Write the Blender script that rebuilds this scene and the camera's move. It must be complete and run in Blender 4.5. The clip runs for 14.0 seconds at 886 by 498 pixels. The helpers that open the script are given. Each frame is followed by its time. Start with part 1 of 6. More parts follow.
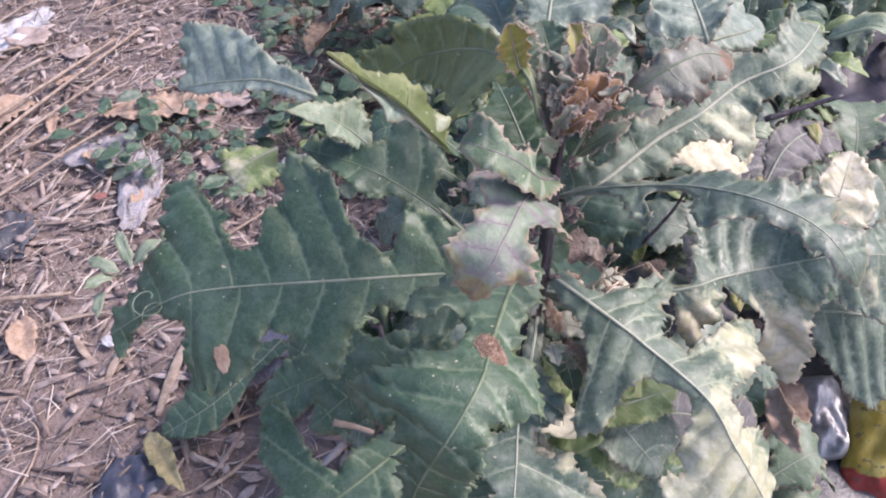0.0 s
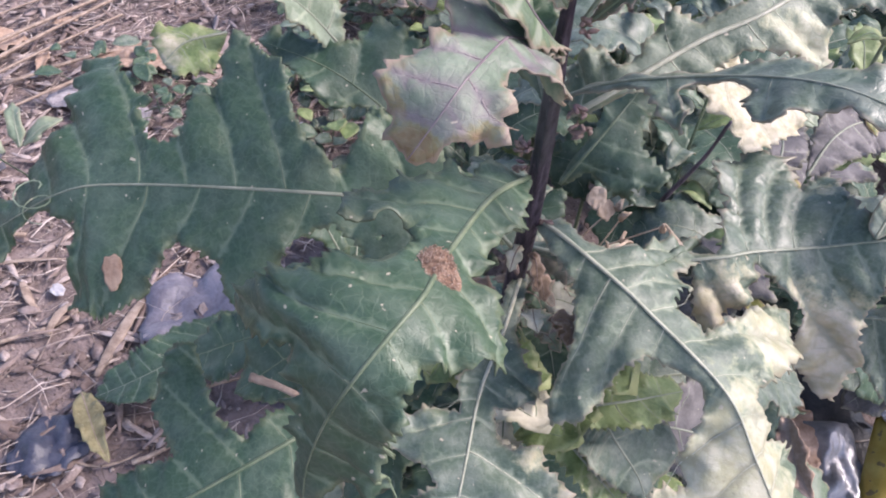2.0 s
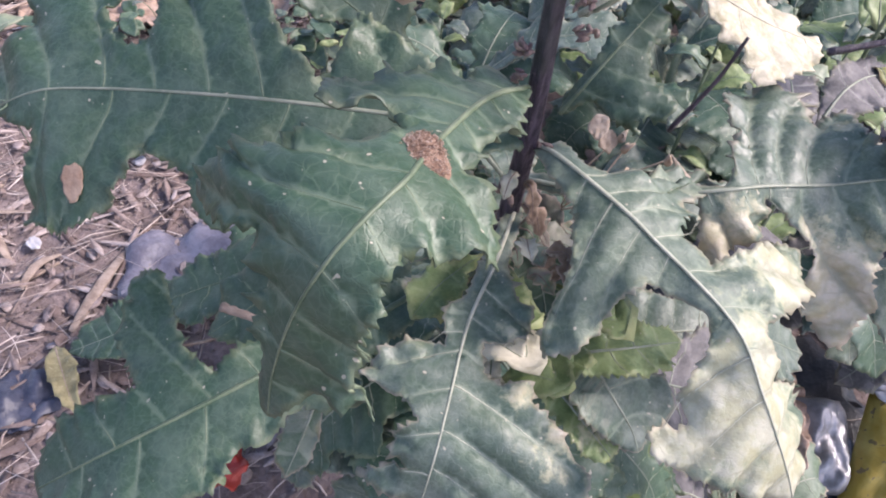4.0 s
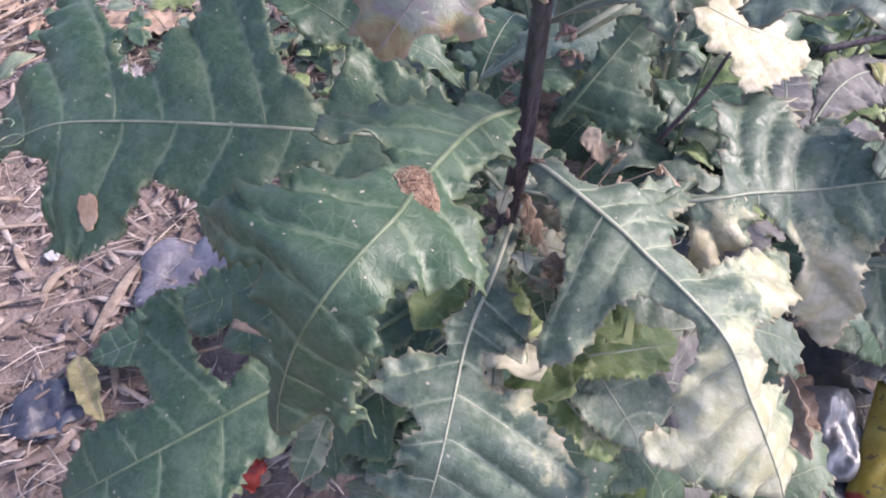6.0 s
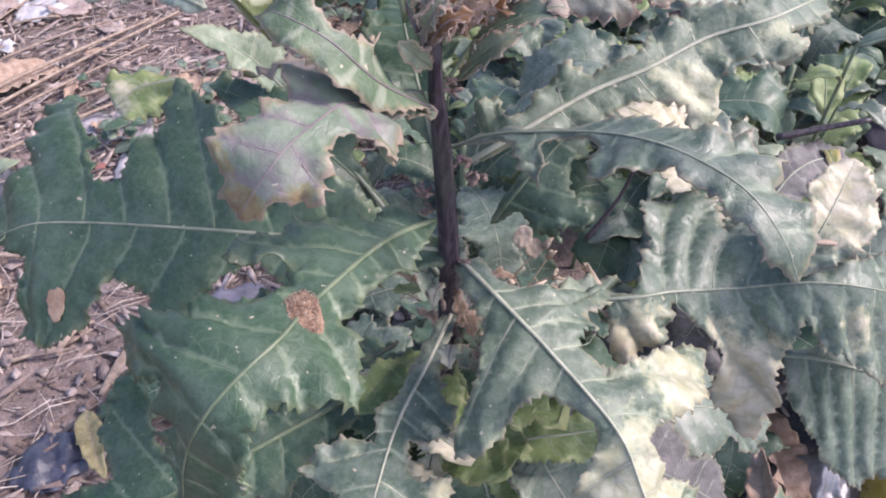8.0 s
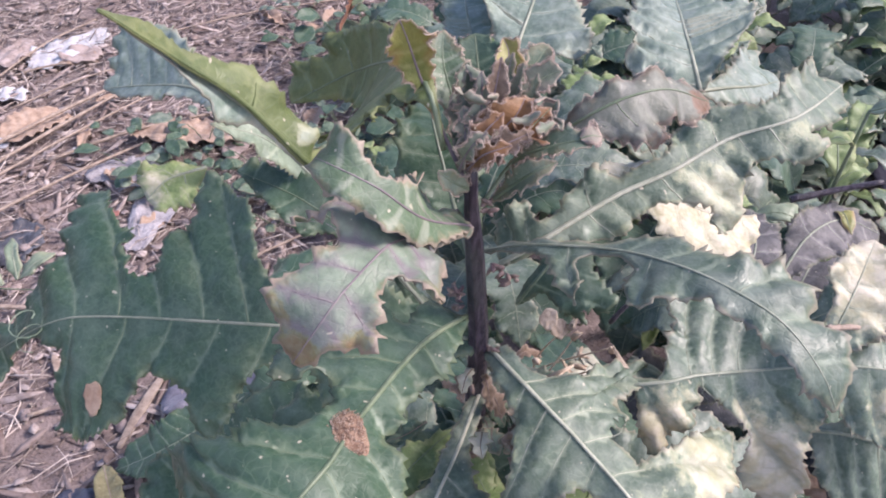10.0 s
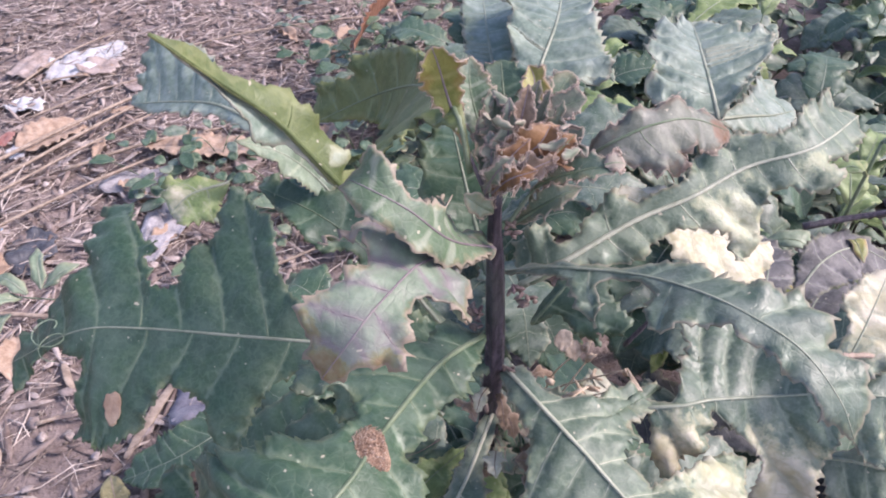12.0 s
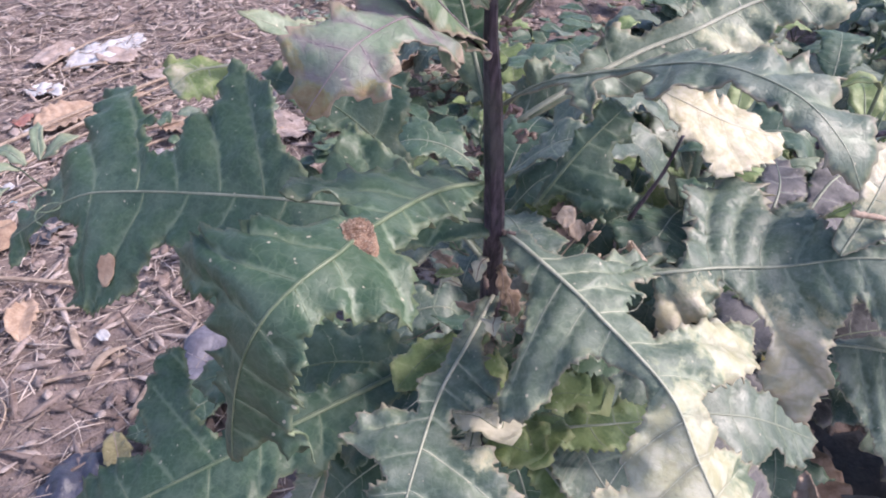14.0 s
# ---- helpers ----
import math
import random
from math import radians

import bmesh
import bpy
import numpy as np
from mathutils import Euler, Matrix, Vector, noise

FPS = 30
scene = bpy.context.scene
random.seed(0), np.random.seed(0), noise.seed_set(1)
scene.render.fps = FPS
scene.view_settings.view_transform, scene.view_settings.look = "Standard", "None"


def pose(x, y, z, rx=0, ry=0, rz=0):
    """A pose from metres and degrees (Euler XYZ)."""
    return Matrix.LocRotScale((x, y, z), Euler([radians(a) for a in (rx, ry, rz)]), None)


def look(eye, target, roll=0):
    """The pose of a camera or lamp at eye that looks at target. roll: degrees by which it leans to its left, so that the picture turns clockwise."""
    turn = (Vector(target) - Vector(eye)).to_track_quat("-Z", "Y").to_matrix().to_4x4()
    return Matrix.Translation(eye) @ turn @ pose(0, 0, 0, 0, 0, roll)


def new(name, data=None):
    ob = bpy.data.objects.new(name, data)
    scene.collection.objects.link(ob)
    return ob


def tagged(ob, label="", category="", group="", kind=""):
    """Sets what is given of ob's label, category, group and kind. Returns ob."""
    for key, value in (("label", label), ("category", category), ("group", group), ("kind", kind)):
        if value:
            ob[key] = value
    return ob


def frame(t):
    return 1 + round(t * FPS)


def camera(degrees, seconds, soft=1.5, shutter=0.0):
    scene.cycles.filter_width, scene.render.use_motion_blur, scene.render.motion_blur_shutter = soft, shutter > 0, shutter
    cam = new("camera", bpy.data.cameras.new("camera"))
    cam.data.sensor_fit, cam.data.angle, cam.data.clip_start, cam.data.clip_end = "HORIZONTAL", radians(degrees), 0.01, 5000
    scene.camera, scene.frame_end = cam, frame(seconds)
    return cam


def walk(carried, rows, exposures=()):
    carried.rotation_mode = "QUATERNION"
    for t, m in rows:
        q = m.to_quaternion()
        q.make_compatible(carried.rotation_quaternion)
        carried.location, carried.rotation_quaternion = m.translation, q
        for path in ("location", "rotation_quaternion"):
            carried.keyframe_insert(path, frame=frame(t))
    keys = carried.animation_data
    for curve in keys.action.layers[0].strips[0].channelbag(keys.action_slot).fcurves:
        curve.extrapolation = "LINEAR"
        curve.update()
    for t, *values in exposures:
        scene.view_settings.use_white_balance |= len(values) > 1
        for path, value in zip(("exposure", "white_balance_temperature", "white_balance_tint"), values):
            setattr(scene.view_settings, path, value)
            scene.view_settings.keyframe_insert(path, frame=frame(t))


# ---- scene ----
cam = camera(62.4, 14.0, soft=2.0)
PATH = [
    (0, (0.023, -0.019, 1.085), (-0.052, 1.335, -0.385), -0.7),
    (0.5, (0.026, -0.009, 1.069), (-0.047, 1.343, -0.403), -0.3),
    (1, (0.035, 0.009, 1.038), (-0.028, 1.352, -0.442), -0.1),
    (1.5, (0.045, 0.019, 1.008), (-0.026, 1.391, -0.446), 3.0),
    (2, (0.049, 0.02, 0.961), (-0.045, 1.415, -0.47), 5.8),
    (2.5, (0.055, 0.012, 0.934), (-0.025, 1.415, -0.489), 7.9),
    (3, (0.052, 0.013, 0.918), (-0.04, 1.413, -0.508), 8.5),
    (3.5, (0.052, 0.015, 0.915), (-0.019, 1.407, -0.52), 8.4),
    (3.7, (0.054, 0.017, 0.914), (-0.009, 1.402, -0.529), 8.6),
    (5.8, (0.056, 0.014, 0.93), (-0.036, 1.356, -0.55), 5.8),
    (6, (0.061, 0.016, 0.936), (-0.034, 1.367, -0.536), 5.7),
    (6.5, (0.082, 0.023, 0.96), (-0.081, 1.398, -0.483), 4.2),
    (7, (0.102, 0.025, 0.968), (-0.076, 1.432, -0.443), 4.6),
    (7.5, (0.118, 0.022, 0.98), (-0.082, 1.434, -0.423), 3.7),
    (8, (0.12, 0.026, 0.986), (-0.09, 1.441, -0.412), 3.1),
    (8.5, (0.115, 0.031, 0.995), (-0.1, 1.455, -0.393), 2.6),
    (8.7, (0.114, 0.034, 1.001), (-0.103, 1.458, -0.387), 1.5),
    (10.8, (0.094, 0.05, 1.031), (-0.142, 1.516, -0.31), 1.8),
    (11, (0.095, 0.051, 1.033), (-0.141, 1.516, -0.308), 1.6),
    (11.5, (0.093, 0.049, 1.033), (-0.145, 1.517, -0.304), 1.8),
    (12, (0.092, 0.04, 1.028), (-0.158, 1.52, -0.294), 2.6),
    (12.5, (0.089, 0.012, 1.003), (-0.187, 1.503, -0.301), 3.3),
    (13, (0.093, -0.016, 0.967), (-0.23, 1.52, -0.272), 4.5),
    (13.5, (0.094, -0.023, 0.945), (-0.219, 1.488, -0.328), 4.2),
    (14, (0.117, -0.016, 0.944), (-0.186, 1.501, -0.323), 2.2),
]
walk(cam, [(t, look(eye, target, roll)) for t, eye, target, roll in PATH], [(t, stops, 6560, 22.0) for t, stops in ((0, 1.03), (2.5, 1.05), (3.5, 1.09), (6, 1.15), (7, 1.06), (8.5, 1.02), (11.5, 1.06), (12.5, 1.08), (14, 1.02))])
from mathutils import geometry

# ---- world and light ----
world = bpy.data.worlds.new("sky")
scene.world = world
world.use_nodes = True
wn = world.node_tree
sky = wn.nodes.new("ShaderNodeTexSky")
sky.sky_type, sky.sun_disc = "NISHITA", False
sky.sun_elevation, sky.sun_rotation = radians(45), radians(125)
sky.air_density, sky.dust_density = 1.0, 1.0
wn.links.new(sky.outputs[0], wn.nodes["Background"].inputs[0])
wn.nodes["Background"].inputs[1].default_value = 0.128
sun_data = bpy.data.lights.new("sun", "SUN")
sun_data.energy, sun_data.angle, sun_data.color = 3.1, radians(18), (1.0, 0.93, 0.85)
sun = new("sun", sun_data)
sun.matrix_world = look((2.6, 1.2, 2.75), (0, 0.3, 0))


# ---- materials ----
def nodes_of(name):
    m = bpy.data.materials.new(name)
    m.use_nodes = True
    return m, m.node_tree, m.node_tree.nodes["Principled BSDF"]


def node(nt, kind, **settings):
    n = nt.nodes.new(kind)
    for key, value in settings.items():
        n.inputs[key].default_value = value
    return n


def math_node(nt, op, a, b=None):
    n = nt.nodes.new("ShaderNodeMath")
    n.operation = op
    for i, v in enumerate((a, b)):
        if v is None:
            continue
        if isinstance(v, (int, float)):
            n.inputs[i].default_value = v
        else:
            nt.links.new(v, n.inputs[i])
    return n.outputs[0]


def ramp(nt, value, lo, hi, a=0.0, b=1.0):
    n = nt.nodes.new("ShaderNodeMapRange")
    n.interpolation_type = "SMOOTHSTEP"
    nt.links.new(value, n.inputs["Value"])
    n.inputs["From Min"].default_value, n.inputs["From Max"].default_value = lo, hi
    n.inputs["To Min"].default_value, n.inputs["To Max"].default_value = a, b
    return n.outputs["Result"]


def mix(nt, fac, a, b):
    n = nt.nodes.new("ShaderNodeMix")
    n.data_type = "RGBA"
    for socket, v in ((n.inputs[0], fac), (n.inputs[6], a), (n.inputs[7], b)):
        if isinstance(v, (int, float)):
            socket.default_value = v
        elif isinstance(v, tuple):
            socket.default_value = (*v, 1.0)
        else:
            nt.links.new(v, socket)
    return n.outputs[2]


def noise_of(nt, scale, detail=3.0, rough=0.55, coords="Object", distort=0.0):
    tc = nt.nodes.new("ShaderNodeTexCoord")
    n = node(nt, "ShaderNodeTexNoise", Scale=scale, Detail=detail, Roughness=rough, Distortion=distort)
    nt.links.new(tc.outputs[coords], n.inputs["Vector"])
    return n.outputs["Fac"]


def bump_into(nt, bsdf, height, strength, distance):
    b = node(nt, "ShaderNodeBump", Strength=strength, Distance=distance)
    nt.links.new(height, b.inputs["Height"])
    nt.links.new(b.outputs["Normal"], bsdf.inputs["Normal"])


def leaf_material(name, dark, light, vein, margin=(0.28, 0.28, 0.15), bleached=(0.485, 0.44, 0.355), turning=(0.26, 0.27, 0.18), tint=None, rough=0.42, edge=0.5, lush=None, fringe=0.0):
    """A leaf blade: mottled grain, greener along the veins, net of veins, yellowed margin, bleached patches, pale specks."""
    m, nt, p = nodes_of(name)
    big, fine, broad = noise_of(nt, 55, 6, 0.66), noise_of(nt, 260, 2), noise_of(nt, 17, 3, 0.5)
    col = mix(nt, ramp(nt, big, 0.32, 0.68), dark, light)
    tc = nt.nodes.new("ShaderNodeTexCoord")
    vor = node(nt, "ShaderNodeTexVoronoi", Scale=190.0)
    vor.feature = "DISTANCE_TO_EDGE"
    warp = nt.nodes.new("ShaderNodeMixRGB")
    warp.inputs[0].default_value = 0.012
    wt = node(nt, "ShaderNodeTexNoise", Scale=60.0)
    nt.links.new(tc.outputs["Object"], wt.inputs["Vector"])
    nt.links.new(tc.outputs["Object"], warp.inputs[1])
    nt.links.new(wt.outputs["Color"], warp.inputs[2])
    nt.links.new(warp.outputs[0], vor.inputs["Vector"])
    net = ramp(nt, vor.outputs["Distance"], 0.0, 0.09, 1.0, 0.0)
    att = nt.nodes.new("ShaderNodeAttribute")
    att.attribute_name = "mark"
    ms = nt.nodes.new("ShaderNodeSeparateColor")
    nt.links.new(att.outputs["Color"], ms.inputs[0])
    by_vein = ms.outputs[2]
    if lush:
        wash = math_node(nt, "ADD", math_node(nt, "MULTIPLY", by_vein, 0.5), broad)
        col = mix(nt, ramp(nt, wash, 0.42, 0.95, 0.0, 0.85), col, lush)
    if tint:
        col = mix(nt, ramp(nt, math_node(nt, "ADD", math_node(nt, "MULTIPLY", noise_of(nt, 34, 4), 0.75), math_node(nt, "MULTIPLY", by_vein, 0.30)), 0.42, 0.66, 0.0, 0.6), col, tint)
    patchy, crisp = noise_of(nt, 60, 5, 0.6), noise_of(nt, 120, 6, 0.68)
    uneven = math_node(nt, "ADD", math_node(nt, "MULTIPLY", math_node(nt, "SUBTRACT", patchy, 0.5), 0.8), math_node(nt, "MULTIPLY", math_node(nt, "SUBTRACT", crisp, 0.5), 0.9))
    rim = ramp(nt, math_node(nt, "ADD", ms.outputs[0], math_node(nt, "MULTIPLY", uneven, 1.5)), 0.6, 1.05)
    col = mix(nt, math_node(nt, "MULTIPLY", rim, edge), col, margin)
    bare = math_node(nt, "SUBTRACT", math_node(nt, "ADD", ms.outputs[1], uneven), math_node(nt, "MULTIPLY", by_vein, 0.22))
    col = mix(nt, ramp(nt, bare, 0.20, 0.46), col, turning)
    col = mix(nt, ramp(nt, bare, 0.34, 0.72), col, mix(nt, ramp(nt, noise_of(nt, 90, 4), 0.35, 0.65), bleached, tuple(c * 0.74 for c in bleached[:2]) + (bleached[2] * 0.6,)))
    col = mix(nt, math_node(nt, "MULTIPLY", net, 0.09), col, vein)
    col = mix(nt, ramp(nt, by_vein, 0.66, 0.95, 0.0, 0.36), col, vein)
    col = mix(nt, math_node(nt, "MULTIPLY", ramp(nt, bare, 0.3, 0.6), ramp(nt, by_vein, 0.55, 0.9, 0.0, 0.55)), col, (0.20, 0.19, 0.13))
    speck = ramp(nt, noise_of(nt, 250, 1), 0.745, 0.77)
    col = mix(nt, math_node(nt, "MULTIPLY", speck, 0.75), col, (0.46, 0.41, 0.33))
    col = mix(nt, ramp(nt, fine, 0.35, 0.8, 0.0, 0.18), col, tuple(min(1.0, c * 1.6 + 0.02) for c in light))
    if fringe:
        col = mix(nt, ramp(nt, ms.outputs[0], 0.84, 0.98, 0.0, fringe), col, (0.33, 0.25, 0.215))
    nt.links.new(col, p.inputs["Base Color"])
    p.inputs["Specular IOR Level"].default_value = 0.5
    nt.links.new(ramp(nt, patchy, 0.3, 0.7, rough - 0.04, rough + 0.16), p.inputs["Roughness"])
    h = math_node(nt, "SUBTRACT", math_node(nt, "MULTIPLY", fine, 0.22), math_node(nt, "MULTIPLY", net, 0.06))
    bump_into(nt, p, math_node(nt, "ADD", h, math_node(nt, "ADD", math_node(nt, "MULTIPLY", patchy, 0.55), math_node(nt, "MULTIPLY", crisp, 0.5))), 0.42, 0.0022)
    return m


def plain_material(name, a, b, scale=40.0, rough=0.7, bump=0.4, depth=0.002, metal=0.0, by_piece=0.0):
    """Two tones through a noise, with fine relief; by_piece varies the pieces of a joined mesh."""
    m, nt, p = nodes_of(name)
    n1, n2 = noise_of(nt, scale, 4), noise_of(nt, scale * 6, 3)
    f = ramp(nt, math_node(nt, "ADD", math_node(nt, "MULTIPLY", n1, 0.7), math_node(nt, "MULTIPLY", n2, 0.3)), 0.3, 0.7)
    col = mix(nt, f, a, b)
    if by_piece:
        g = nt.nodes.new("ShaderNodeNewGeometry")
        hsv = nt.nodes.new("ShaderNodeHueSaturation")
        nt.links.new(ramp(nt, g.outputs["Random Per Island"], 0, 1, 1 - by_piece, 1 + by_piece), hsv.inputs["Value"])
        nt.links.new(ramp(nt, g.outputs["Random Per Island"], 0, 1, 1.15, 0.75), hsv.inputs["Saturation"])
        nt.links.new(col, hsv.inputs["Color"])
        col = hsv.outputs[0]
    nt.links.new(col, p.inputs["Base Color"])
    p.inputs["Roughness"].default_value, p.inputs["Metallic"].default_value = rough, metal
    bump_into(nt, p, math_node(nt, "ADD", n1, n2), bump, depth)
    return m


def stem_material():
    """Purple-brown ribbed stem: long pale streaks, dull bloom and dark flecks."""
    m, nt, p = nodes_of("purple_stem")
    tc = nt.nodes.new("ShaderNodeTexCoord")
    mp = nt.nodes.new("ShaderNodeMapping")
    mp.inputs["Scale"].default_value = (1.0, 1.0, 0.06)
    nt.links.new(tc.outputs["Object"], mp.inputs["Vector"])
    streak = node(nt, "ShaderNodeTexNoise", Scale=420.0, Detail=4.0)
    nt.links.new(mp.outputs[0], streak.inputs["Vector"])
    spots, wash = noise_of(nt, 240, 3), noise_of(nt, 26, 3)
    col = mix(nt, ramp(nt, streak.outputs["Fac"], 0.35, 0.68), (0.018, 0.013, 0.024), (0.078, 0.060, 0.084))
    col = mix(nt, ramp(nt, wash, 0.5, 0.72, 0.0, 0.55), col, (0.055, 0.060, 0.055))
    col = mix(nt, ramp(nt, spots, 0.62, 0.72, 0.0, 0.6), col, (0.16, 0.12, 0.13))
    nt.links.new(col, p.inputs["Base Color"])
    nt.links.new(ramp(nt, wash, 0.3, 0.7, 0.36, 0.55), p.inputs["Roughness"])
    bump_into(nt, p, math_node(nt, "ADD", streak.outputs["Fac"], math_node(nt, "MULTIPLY", spots, 0.5)), 0.6, 0.0012)
    return m


DEEP = leaf_material("deep_green_blade", (0.026, 0.058, 0.038), (0.068, 0.108, 0.078), (0.24, 0.30, 0.22), rough=0.43, edge=0.2, lush=(0.030, 0.070, 0.036))
BLUE = leaf_material("blue_green_blade", (0.045, 0.075, 0.058), (0.160, 0.190, 0.163), (0.33, 0.38, 0.30), rough=0.42, edge=0.22, lush=(0.060, 0.098, 0.066), fringe=0.35)
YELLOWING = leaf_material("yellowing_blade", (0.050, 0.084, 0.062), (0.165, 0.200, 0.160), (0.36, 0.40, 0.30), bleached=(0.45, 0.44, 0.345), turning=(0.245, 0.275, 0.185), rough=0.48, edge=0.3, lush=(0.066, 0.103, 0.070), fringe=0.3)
GREY = leaf_material("grey_green_blade", (0.066, 0.105, 0.070), (0.145, 0.182, 0.135), (0.42, 0.42, 0.36), margin=(0.22, 0.18, 0.10), rough=0.5, edge=0.5, lush=(0.07, 0.12, 0.06), fringe=0.6)
PURPLE = leaf_material("purple_tinged_blade", (0.085, 0.128, 0.084), (0.190, 0.235, 0.180), (0.19, 0.12, 0.17), margin=(0.20, 0.15, 0.08), bleached=(0.20, 0.14, 0.075), turning=(0.17, 0.16, 0.08), tint=(0.150, 0.136, 0.142), rough=0.5, edge=0.5, fringe=0.55)
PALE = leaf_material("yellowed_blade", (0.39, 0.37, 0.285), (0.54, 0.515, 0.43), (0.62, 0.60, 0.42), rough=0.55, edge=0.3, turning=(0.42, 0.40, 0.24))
LIGHT = leaf_material("mottled_light_blade", (0.095, 0.140, 0.090), (0.21, 0.26, 0.195), (0.40, 0.44, 0.33), rough=0.5, edge=0.2, fringe=0.2)
DULL = leaf_material("dull_grey_blade", (0.068, 0.080, 0.062), (0.17, 0.178, 0.148), (0.26, 0.25, 0.23), margin=(0.17, 0.11, 0.075), bleached=(0.16, 0.085, 0.055), turning=(0.15, 0.10, 0.07), rough=0.52, edge=0.5, fringe=0.4)
PALEBLUE = leaf_material("pale_blue_green_blade", (0.110, 0.150, 0.130), (0.270, 0.315, 0.285), (0.42, 0.46, 0.40), rough=0.5, edge=0.2, lush=(0.10, 0.15, 0.115), fringe=0.3)
LIME = leaf_material("light_green_blade", (0.075, 0.125, 0.040), (0.18, 0.235, 0.095), (0.36, 0.40, 0.22), rough=0.5, edge=0.5)
OLIVE = leaf_material("olive_blade", (0.10, 0.12, 0.025), (0.20, 0.19, 0.05), (0.32, 0.30, 0.14), margin=(0.22, 0.13, 0.04), rough=0.5, edge=0.7, fringe=0.6)
BROWN = leaf_material("withered_blade", (0.10, 0.062, 0.042), (0.22, 0.155, 0.11), (0.38, 0.30, 0.25), margin=(0.28, 0.20, 0.16), rough=0.65, edge=0.35, fringe=0.55)
ORANGE = leaf_material("orange_brown_blade", (0.095, 0.042, 0.016), (0.21, 0.105, 0.042), (0.09, 0.045, 0.03), margin=(0.19, 0.10, 0.055), rough=0.55, edge=0.3, fringe=0.35)
PINKISH = leaf_material("dried_pinkish_blade", (0.105, 0.100, 0.078), (0.25, 0.22, 0.185), (0.24, 0.18, 0.17), margin=(0.32, 0.25, 0.22), tint=(0.13, 0.155, 0.11), rough=0.6, edge=0.4, fringe=0.65)
STRAWY = leaf_material("yellow_fallen_blade", (0.17, 0.145, 0.07), (0.30, 0.265, 0.15), (0.40, 0.36, 0.20), rough=0.6, edge=0.3)
ASH = leaf_material("grey_withered_blade", (0.052, 0.051, 0.054), (0.125, 0.118, 0.124), (0.33, 0.31, 0.32), rough=0.6, edge=0.3)
UNDER = leaf_material("leaf_underside", (0.10, 0.16, 0.10), (0.19, 0.24, 0.17), (0.36, 0.40, 0.28), rough=0.6, edge=0.3)
UNDER_OLIVE = leaf_material("olive_underside", (0.055, 0.080, 0.026), (0.105, 0.132, 0.046), (0.23, 0.26, 0.13), bleached=(0.34, 0.38, 0.31), rough=0.5, edge=0.3)
FRAY = plain_material("dried_margin", (0.30, 0.215, 0.185), (0.52, 0.42, 0.36), 120, 0.75, 0.4, 0.0005)
FRAYED = leaf_material("frayed_young_blade", (0.085, 0.115, 0.078), (0.20, 0.215, 0.165), (0.27, 0.24, 0.21), margin=(0.24, 0.20, 0.165), tint=(0.14, 0.112, 0.098), rough=0.55, edge=0.3, fringe=0.6)
RIB = plain_material("pale_midrib", (0.16, 0.19, 0.14), (0.31, 0.325, 0.26), 60, 0.5, 0.3, 0.0006)
RIB_PALE = plain_material("whitish_midrib", (0.24, 0.26, 0.20), (0.44, 0.44, 0.36), 60, 0.5, 0.3, 0.0006)
RIB_PURPLE = plain_material("purple_midrib", (0.13, 0.095, 0.12), (0.22, 0.18, 0.19), 60, 0.5, 0.3, 0.0006)
RIB_GREEN = plain_material("green_midrib", (0.08, 0.12, 0.07), (0.17, 0.205, 0.135), 60, 0.5, 0.3, 0.0006)
STEM = stem_material()
BUD = plain_material("bud_scales", (0.12, 0.07, 0.08), (0.26, 0.20, 0.16), 150, 0.6, 0.6, 0.001)
SOIL = plain_material("soil", (0.120, 0.090, 0.086), (0.275, 0.218, 0.215), 26, 0.95, 0.9, 0.006)
STRAW = plain_material("straw", (0.26, 0.195, 0.168), (0.51, 0.425, 0.390), 30, 0.8, 0.4, 0.001, by_piece=0.55)
LITTER = plain_material("leaf_litter", (0.18, 0.128, 0.115), (0.38, 0.305, 0.290), 45, 0.95, 0.7, 0.0015, by_piece=0.4)
GRIT = plain_material("grit", (0.13, 0.10, 0.09), (0.32, 0.265, 0.245), 60, 0.9, 0.6, 0.001, by_piece=0.6)
DRY = plain_material("dry_leaf", (0.22, 0.135, 0.095), (0.40, 0.29, 0.22), 28, 0.75, 0.6, 0.002)
PAPERY = plain_material("papery_tan", (0.36, 0.27, 0.20), (0.58, 0.47, 0.38), 90, 0.7, 0.4, 0.0006)
TWIG = plain_material("dry_twig", (0.20, 0.145, 0.115), (0.40, 0.315, 0.265), 70, 0.75, 0.6, 0.001)
WHITE = plain_material("white_plastic", (0.36, 0.35, 0.38), (0.58, 0.57, 0.60), 25, 0.45, 0.5, 0.003)
LILAC = plain_material("lilac_plastic", (0.13, 0.12, 0.155), (0.27, 0.255, 0.31), 25, 0.4, 0.5, 0.003)
BLACK = plain_material("black_plastic", (0.035, 0.035, 0.045), (0.11, 0.11, 0.13), 30, 0.4, 0.5, 0.003)
PURPLISH = plain_material("dark_purplish_plastic", (0.040, 0.036, 0.050), (0.115, 0.105, 0.135), 9, 0.45, 0.6, 0.004)
NAVY = plain_material("blue_plastic", (0.030, 0.034, 0.060), (0.085, 0.09, 0.13), 30, 0.4, 0.5, 0.003)
LILAC_GREY = plain_material("lilac_grey_film", (0.22, 0.20, 0.22), (0.44, 0.41, 0.44), 40, 0.55, 0.9, 0.004)
SKY_BLUE = plain_material("light_blue_plastic", (0.15, 0.30, 0.45), (0.30, 0.45, 0.60), 40, 0.4, 0.4, 0.002)
RED_DULL = plain_material("dull_red_print", (0.22, 0.07, 0.06), (0.36, 0.20, 0.18), 40, 0.6, 0.5, 0.002)
